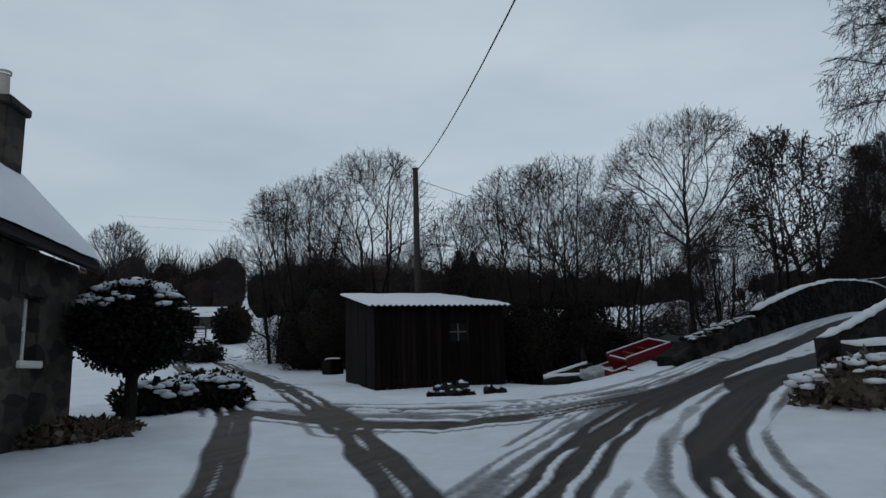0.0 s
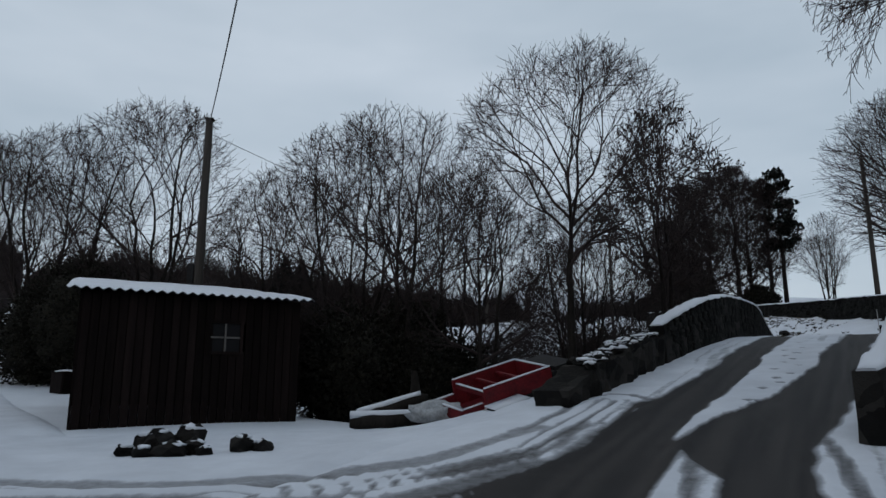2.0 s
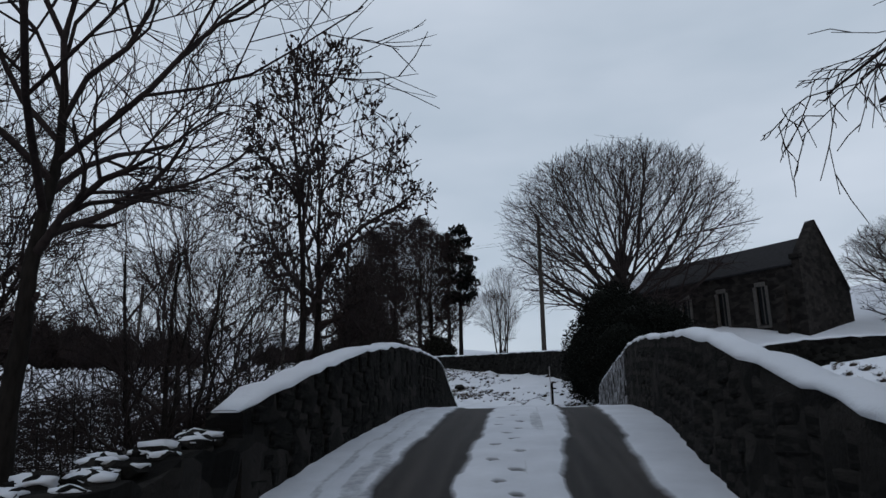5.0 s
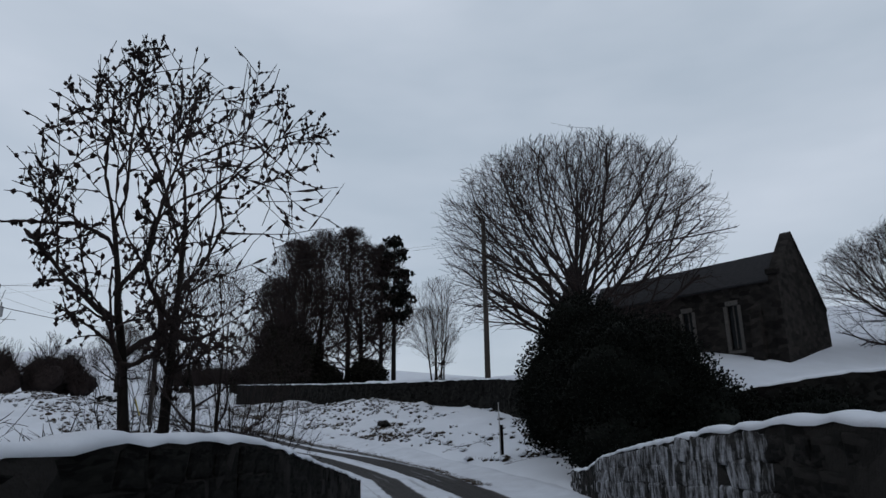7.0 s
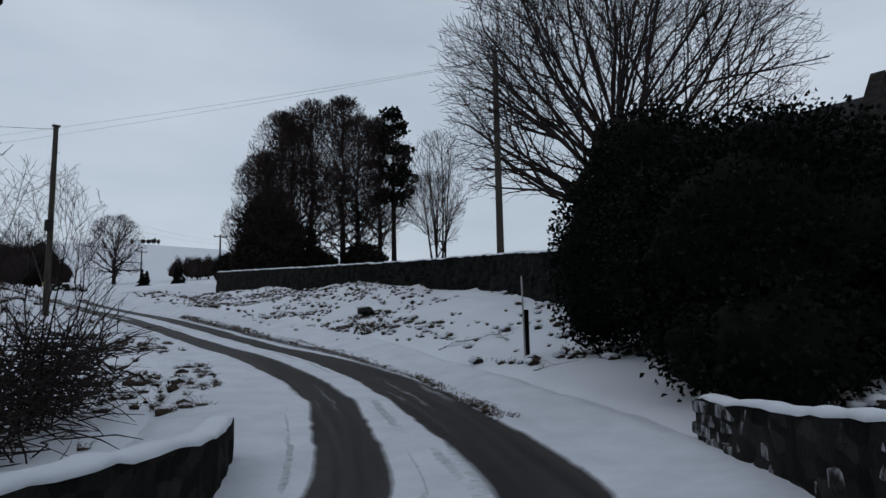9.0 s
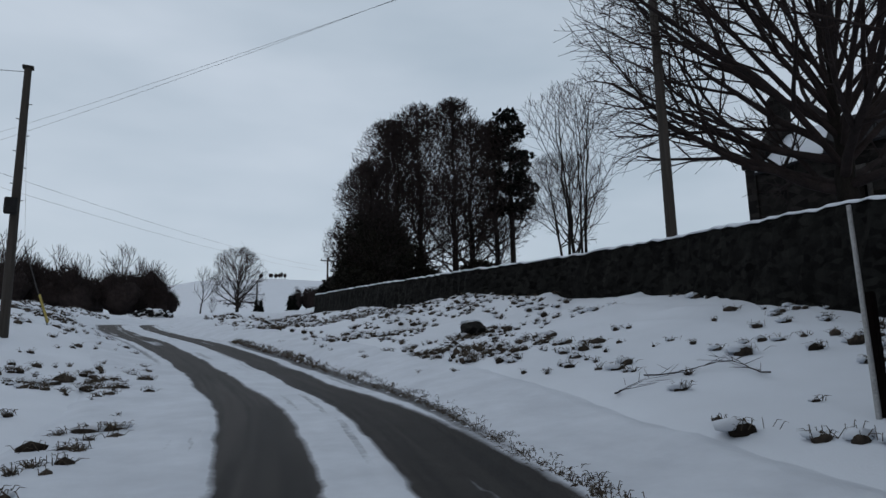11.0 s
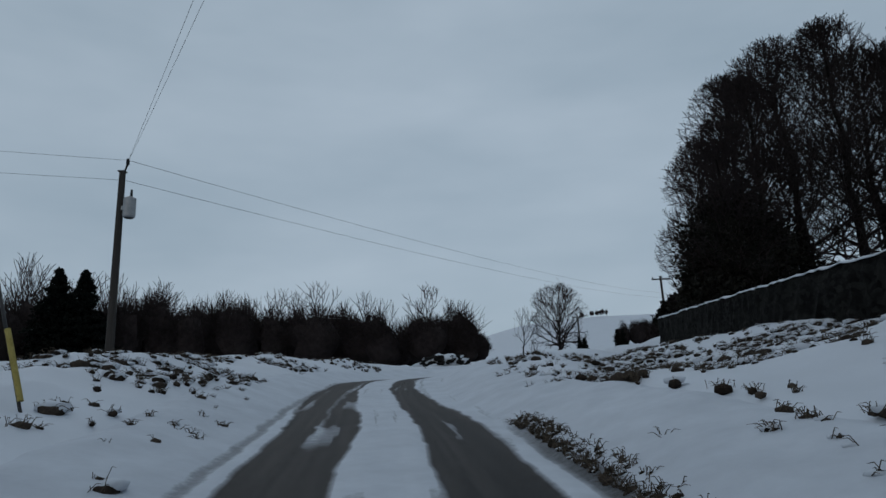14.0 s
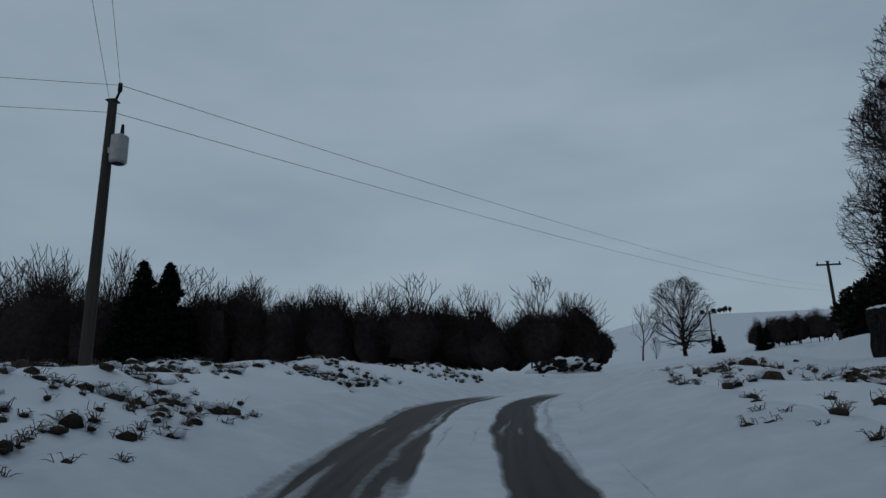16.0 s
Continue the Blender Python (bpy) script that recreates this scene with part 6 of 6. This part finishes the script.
def clod_field(n, where, label, size=1.0, blades=10, rise=1.0, hats=0.85, patch=0.55):
    """Frozen clods and grass tussocks under little hats of snow, with short dead blades round them."""
    dark, white, rows = [], [], []
    for k in range(n):
        for _ in range(5):
            x, y = where(rngt)
            if value_noise(np.array([x]), np.array([y]), 1.9, 9)[0] > patch:
                break
        z = gz(x, y) + float(snow_relief(np.array([x]), np.array([y]))[0])
        w = size * (0.055 + 0.115 * rngt.random() ** 2.2)
        h = w * (0.42 + 0.34 * rngt.random()) * rise
        q = rngt.normal(0, 0.5)
        c, s = math.cos(q), math.sin(q)
        lump = ICO_V * (1 + 0.10 * rngt.normal(size=(len(ICO_V), 1)))
        v = lump * np.array([w, w * (0.55 + 0.35 * rngt.random()), h])
        dark.append(np.stack([v[:, 0] * c - v[:, 1] * s + x, v[:, 0] * s + v[:, 1] * c + y, v[:, 2] + z + 0.15 * h], 1))
        if rngt.random() < hats:
            k1 = 0.95 + 0.45 * rngt.random()
            v = ICO_V * (1 + 0.06 * rngt.normal(size=(len(ICO_V), 1))) * np.array([w * k1, w * k1 * 0.85, h * 0.72])
            ox = rngt.normal(0, 0.22 * w)
            white.append(np.stack([v[:, 0] * c - v[:, 1] * s + x + ox, v[:, 0] * s + v[:, 1] * c + y + 0.42 * w, v[:, 2] + z + 0.60 * h], 1))
        for _ in range(int(2 + 0.8 * blades * rngt.random())):
            p = np.array([x, y - 0.3 * w, z + 0.3 * h]) + np.r_[rngt.normal(0, w * 0.55, 2), 0]
            d = np.r_[rngt.normal(0, 0.6, 2), 0.5 + 0.7 * rngt.random()]
            d *= (0.03 + 0.06 * rngt.random() + 0.30 * w) / np.linalg.norm(d)
            rows += [(p, p + d, 0.0045, 0.0035), (p + d, p + d * 1.3 + np.r_[d[:2] * 0.5, -0.4 * abs(d[2])], 0.0035, 0.001)]
    m = len(ICO_V)
    faces = lambda g: np.concatenate([ICO_F + m * i for i in range(len(g))])
    o = tagged(new("grass_tufts", fast_mesh("grass_tufts", np.concatenate(dark), faces(dark), TURF, True)), label, "grass", kind="stuff")
    part("snow_hats", fast_mesh("snow_hats", np.concatenate(white), faces(white), SNOW, True), None, o)
    if rows:
        v, f = tubes(rows, 3)
        part("blades", fast_mesh("blades", v, f, GRASS), None, o)
    return o


def bank_right(r):
    s = 53 + 48 * r.random()
    lo = float(np.interp(s, [53, 60, 66, 72], [5.0, 4.2, 3.2, 2.5]))
    return lane_point(s, -(lo + (11.0 - lo) * r.random() ** 0.9))


def bank_left(r):
    return lane_point(49 + 52 * r.random(), 2.6 + 7 * r.random() ** 0.9)


clod_field(900, bank_right, "withered brown tussocks poking through the snow on the bank", 1.0, 14)
clod_field(420, bank_left, "withered brown tussocks poking through the snow on the verge", 1.0, 14)
clod_field(240, lambda r: lane_point(80 + 24 * r.random(), 3.2 + 5 * r.random()), "row of snowy hummocks on the crest of the verge", 1.0, 16)
clod_field(240, lambda r: lane_point(82 + 26 * r.random(), -(3.4 + 9 * r.random())), "snowy hummocks and dead grass above the bank", 1.15, 20)
clod_field(1300, lambda r: lane_point(52 + 26 * r.random(), -(1.60 + 0.26 * r.random() ** 2)), "dark scraped turf along the edge of the lane", 0.34, 5, 1.0, 0.35, 0.0)
clod_field(110, lambda r: lane_point(62 + 22 * r.random(), -(2.2 + 4.2 * r.random())), "lone tufts of grass on the smooth snow", 0.7, 36, 1.1, 0.15, 0.0)
clod_field(60, lambda r: lane_point(60 + 24 * r.random(), 2.2 + 2.6 * r.random()), "lone clods on the smooth snow of the verge", 0.8, 20, 1.0, 0.4, 0.0)
clod_field(60, lambda r: (30.1 + 1.5 * r.random(), 42.6 + 2.4 * r.random()), "tall brown tussocks low on the bank", 0.6, 70, 1.2, 0.5, 0.3)
clod_field(26, lambda r: (32.2 + 1.6 * r.random(), 46.2 + 1.5 * r.random()), "brown tussocks round the stone block", 1.0, 50, 1.0, 0.7, 0.3)
clod_field(120, lambda r: (29 + 5 * r.random(), 30 + 9 * r.random()), "brown stalks and litter under the yew", 1.2, 22)
clod_field(70, lambda r: lane_point(44 + 6 * r.random(), -(5 + 6 * r.random())), "brown tufts on the snow below the churchyard", 1.1, 30)
clod_field(50, lambda r: (6.6 + 1.2 * r.random(), 5.6 + 1.6 * r.random()), "snowy shrubby tufts by the end of the wall", 1.7, 20, 1.5)

clod_field(300, lambda r: lane_point(84 + 18 * r.random(), -(2.8 + 9 * r.random())), "brown grass along the top of the bank", 0.7, 40)
clod_field(200, lambda r: lane_point(84 + 18 * r.random(), 3.0 + 5 * r.random()), "brown grass along the crest of the verge", 0.8, 30)

clod_field(520, lambda r: lane_point(71 + 30 * r.random(), -(2.7 + 8.5 * r.random() ** 0.8)), "tufts of withered grass standing out of the snow", 0.75, 34, 1.0, 0.35, 0.40)
clod_field(260, lambda r: lane_point(66 + 30 * r.random(), 3.0 + 6.0 * r.random()), "tufts of brown grass between the snowy hummocks", 0.8, 26, 1.0, 0.6, 0.5)

heap = thing("rubble_heap", "snow-covered heap of stones beside the lane", "stone heap", (28.6, 84.6, gz(28.6, 84.6)))
part("snow_mound", lumpy(rngt, (0, 0, 0.0), (1.35, 0.95, 0.62), 4, 0.22), SNOW, heap, soft=True)
for k in range(110):
    q, e = rngt.random() * 6.28, 0.05 + 0.80 * rngt.random()
    o = part("rock", lumpy(rngt, (0, 0, 0), (0.19, 0.14, 0.10), 1, 0.3), STONE, heap)
    o.matrix_local = pose(1.33 * math.cos(q) * math.sqrt(1 - e * e), 0.95 * math.sin(q) * math.sqrt(1 - e * e), 0.02 + 0.62 * e, 0, 0, float(rngt.random() * 360))

# fallen branches by the marker post, and a dark block lying on the bank
for x, y, length, rz, n in ((29.6, 37.9, 1.7, 20, 7), (30.6, 38.4, 1.3, -35, 6), (31.4, 37.0, 1.5, 70, 7), (28.4, 33.2, 0.5, 30, 3)):
    b = thing("fallen_branch", "dark fallen branch lying on the snow", "branch", (x, y, gz(x, y)), rz, "fallen branches")
    rows, p = [], Vector((0, 0, 0.04))
    for k in range(n):
        e = p + Vector((length / n, 0.08 * rngt.normal(), 0.05 * math.sin(3.0 * k / n)))
        rows.append((p, e, 0.012 * (1 - 0.8 * k / n), 0.012 * (1 - 0.8 * (k + 1) / n)))
        for _ in range(2):
            rows.append((e, e + Vector((0.15 + 0.15 * rngt.random(), 0.25 * rngt.normal(), 0.16 * rngt.random())), 0.005, 0.002))
        p = e
    tube_part("twigs", rows, 5, TWIG, b)
blk = thing("stone_block", "squat dark stone block half buried on the bank", "stone", (33.0, 47.0, gz(33.0, 47.0)), 25)
part("block", lumpy(rngt, (0, 0, 0.12), (0.42, 0.30, 0.22), 3, 0.10), STONE, blk)
part("snow_cap", lumpy(rngt, (0.02, 0.06, 0.30), (0.34, 0.22, 0.07), 3, 0.15), SNOW, blk, "cap of snow", True)
clod_field(150, lambda r: lane_point(54 + 14 * r.random(), 2.3 + 3.4 * r.random()), "brown rush tufts beside the lane", 1.1, 50, 1.0, 0.6, 0.35)

# ---- distance ----
for key, x, y, h, rz, lab in (("field", 61.3, 214, 1.84, 0, "lone rounded bare tree on the hillside"), ("far_round", 50.4, 205, 1.42, 200, "lopsided bare tree leaning on the hillside"), ("far", 50.8, 190, 0.60, 60, "small bush-like bare tree on the hillside")):
    bare_tree(key, x, y, h, rz, lab, sink=0.8, lean=(0, -7 if key == "far_round" else 0))
for x, y, h, s in ((-6.0, 110, 11.2, 51), (-3.6, 110, 10.8, 52)):
    conifer("fir_tree", x, y, h, 4.0, "dark fir standing above the far wood", s, bare=0.05, tiers=24, pads=11, size=0.42, flat=False)


def brush(rng, n, clumps):
    """Fine upswept twigs bristling from the outside of each clump (x, y, z, rx, ry, rz), n to a clump."""
    c = np.repeat(np.array(clumps, float), n, 0)
    d = rng.normal(size=(len(c), 3))
    d /= np.linalg.norm(d, axis=1, keepdims=True)
    d[:, 2] = np.abs(d[:, 2]) - 0.25 * rng.random(len(c))
    p = c[:, :3] + d * c[:, 3:] * (0.70 + 0.30 * rng.random((len(c), 1)))
    out = 0.6 * d + np.array([0, 0, 0.55]) + rng.normal(0, 0.45, (len(c), 3))
    out *= (c[:, 5:6] * (0.10 + 0.26 * rng.random((len(c), 1)) ** 1.5)) / np.linalg.norm(out, axis=1, keepdims=True)
    across = np.cross(out, rng.normal(size=(len(c), 3)))
    across *= 0.035 / np.linalg.norm(across, axis=1, keepdims=True)
    return np.stack([p - across, p + across, p + out], 1).reshape(-1, 3), np.arange(3 * len(c)).reshape(-1, 3)


def wood(rng, n, where, tall, label, mass=0.55):
    """A far belt of bare trees over dark undergrowth, too many to tell apart."""
    rows, cl = {"far": [], "far_round": []}, []
    for k in range(n):
        x, y = where(rng)
        z = gz(x, y)
        h = tall(x, y) * (0.68 + 0.52 * rng.random() ** 2.2)
        rows["far_round" if rng.random() < 0.4 else "far"].append((x, y, z - 0.3, h / 10.2, 0.75 + 0.5 * rng.random(), rng.random() * 6.28))
        low = tall(x, y) * mass * (0.36 + 0.20 * rng.random())
        cl.append((x, y, z + low, h * 0.28, h * 0.28, low * 1.05))
    (v, f), (v2, f2) = (joined_trees(key, some) for key, some in rows.items())
    v, f = np.concatenate([v, v2]), np.concatenate([f, f2 + len(v)])
    o = tagged(new("far_wood", fast_mesh("far_wood", v, f, TWIG)), label, "woodland", kind="stuff")
    core = [BALL_V * (1 + 0.14 * rng.normal(size=(len(BALL_V), 1))) * np.array(c[3:]) * np.array([0.8, 0.8, 0.66]) + np.array(c[:3]) for c in cl]
    part("thicket_core", fast_mesh("thicket_core", np.concatenate(core), np.concatenate([BALL_F + len(BALL_V) * k for k in range(len(core))]), TWIG, True), None, o)
    v, f = brush(rng, 1000, cl)
    part("undergrowth", fast_mesh("undergrowth", v, f, TWIG), None, o)
    return o


rngw = np.random.default_rng(77)
wood(rngw, 150, lambda r: (-40 + 73 * r.random() ** 0.85, 113 + 22 * r.random()), lambda x, y: float(np.interp(x, [-40, -30, -10, -5, 2, 12, 26], [16.5, 15.0, 12.5, 11.2, 10.6, 9.4, 7.6])), "dark belt of bare woodland across the field", 0.78)
wood(rngw, 10, lambda r: (30.5 + 3 * r.random(), 112 + 8 * r.random()), lambda x, y: 3.6, "dark scrub at the edge of the far wood", 0.9)
wood(rngw, 110, lambda r: (-125 + 92 * r.random(), 80 + 40 * r.random()), lambda x, y: 12.5, "dark wooded ridge behind the farm", 0.85)
wood(rngw, 34, lambda r: (73 + 32 * r.random(), 206 + 12 * r.random()), lambda x, y: 6.6, "distant hedge on the snowy hill", 0.9)

wood(rngw, 9, lambda r: (118 + 20 * r.random(), 432 + 4 * r.random()), lambda x, y: 4.0, "faint trees along the top of the misty hill", 0.9)

# ---- loose stones on the low wall ----
for k in range(34):
    sx = 25.8 + 3.3 * k / 34
    x, y = lane_point(sx, 1.98 + 0.34 * rngs.random())
    z = float(np.interp(sx, RS, RZ)) + float(np.interp(sx, [25, 25.6, 26.6, 27.6, 29.2], [0.33, 0.39, 0.42, 0.46, 0.48]))
    w = 0.09 + 0.08 * rngs.random()
    o = part("stone", lumpy(rngs, (0, 0, 0.02), (w, w * 0.7, w * 0.5), 2, 0.28), STONE, wall_low)
    o.matrix_local = pose(x, y, z, 0, 0, float(rngs.random() * 360))
    if rngs.random() < 0.75:
        part("snow_cap", lumpy(rngs, (0, 0, w * 0.42), (w * 0.95, w * 0.62, w * 0.22), 2, 0.25), SNOW, o, "patch of snow", True)

# ---- the stones of the bridge parapets ----
STONES = []
for k in range(7):
    bm = box_bm((-0.5, -0.5, -0.5), (0.5, 0.5, 0.5))
    for v in bm.verts:
        v.co += Vector([0.06 * float(c) for c in rngs.normal(size=3)])
    bmesh.ops.bevel(bm, geom=list(bm.edges), offset=0.09, segments=1, affect="EDGES")
    pair = []
    for mat in (STONE, FROSTED, NEAR_BLACK_STONE):
        me = bpy.data.meshes.new("stone")
        bm.to_mesh(me)
        me.materials.append(mat)
        pair.append(me)
    bm.free()
    STONES.append(pair)


def face_stones(wall, rows, sign, courses, frost_from, plain=0):
    """Rough courses of stones in the lane-side face of a parapet. rows: distance along the lane, offset, top."""
    ss, dd, tt = zip(*rows)
    for c in range(courses):
        s = ss[0] + 0.10 + 0.22 * (c % 2)
        while s < ss[-1] - 0.25:
            w = 0.30 + 0.26 * float(rngs.random())
            top = float(np.interp(s, ss, tt)) - 0.03
            h = top / courses
            x, y = lane_point(s + w / 2, float(np.interp(s + w / 2, ss, dd)) + sign * (0.045 if s > frost_from else 0.06))
            u, v = float(np.interp(s, RS, TX)), float(np.interp(s, RS, TY))
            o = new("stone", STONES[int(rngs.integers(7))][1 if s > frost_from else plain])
            o.parent = wall
            o.matrix_local = Matrix.Translation((x, y, float(np.interp(s + w / 2, RS, RZ)) + h * (c + 0.5))) @ Matrix.Rotation(math.atan2(v, u) + 0.04 * float(rngs.normal()), 4, "Z") @ Matrix.Rotation(0.05 * float(rngs.normal()), 4, "Y") @ Matrix.Diagonal((w * (1.10 if s > frost_from else 1.0), 0.125 + 0.02 * float(rngs.random()), h * ((1.06 if s > frost_from else 0.90) + 0.10 * float(rngs.random())), 1))
            s += w


# left face in the near-black stone, darker than the wall behind it
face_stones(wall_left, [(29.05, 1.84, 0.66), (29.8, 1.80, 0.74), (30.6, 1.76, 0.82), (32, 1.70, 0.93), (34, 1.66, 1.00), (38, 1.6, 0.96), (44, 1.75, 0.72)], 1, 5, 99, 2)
face_stones(wall_right, [(23.85, -0.82, 0.58), (24.3, -0.95, 0.64), (25.0, -1.08, 0.70), (26.2, -1.18, 0.79), (28.4, -1.36, 0.93), (30.0, -1.50, 1.04), (31.2, -1.62, 1.05), (32.8, -1.80, 1.02), (35, -1.9, 1.04), (39, -2.05, 1.0), (44.2, -2.4, 0.90), (49.6, -3.2, 0.64)], -1, 5, 37.5)
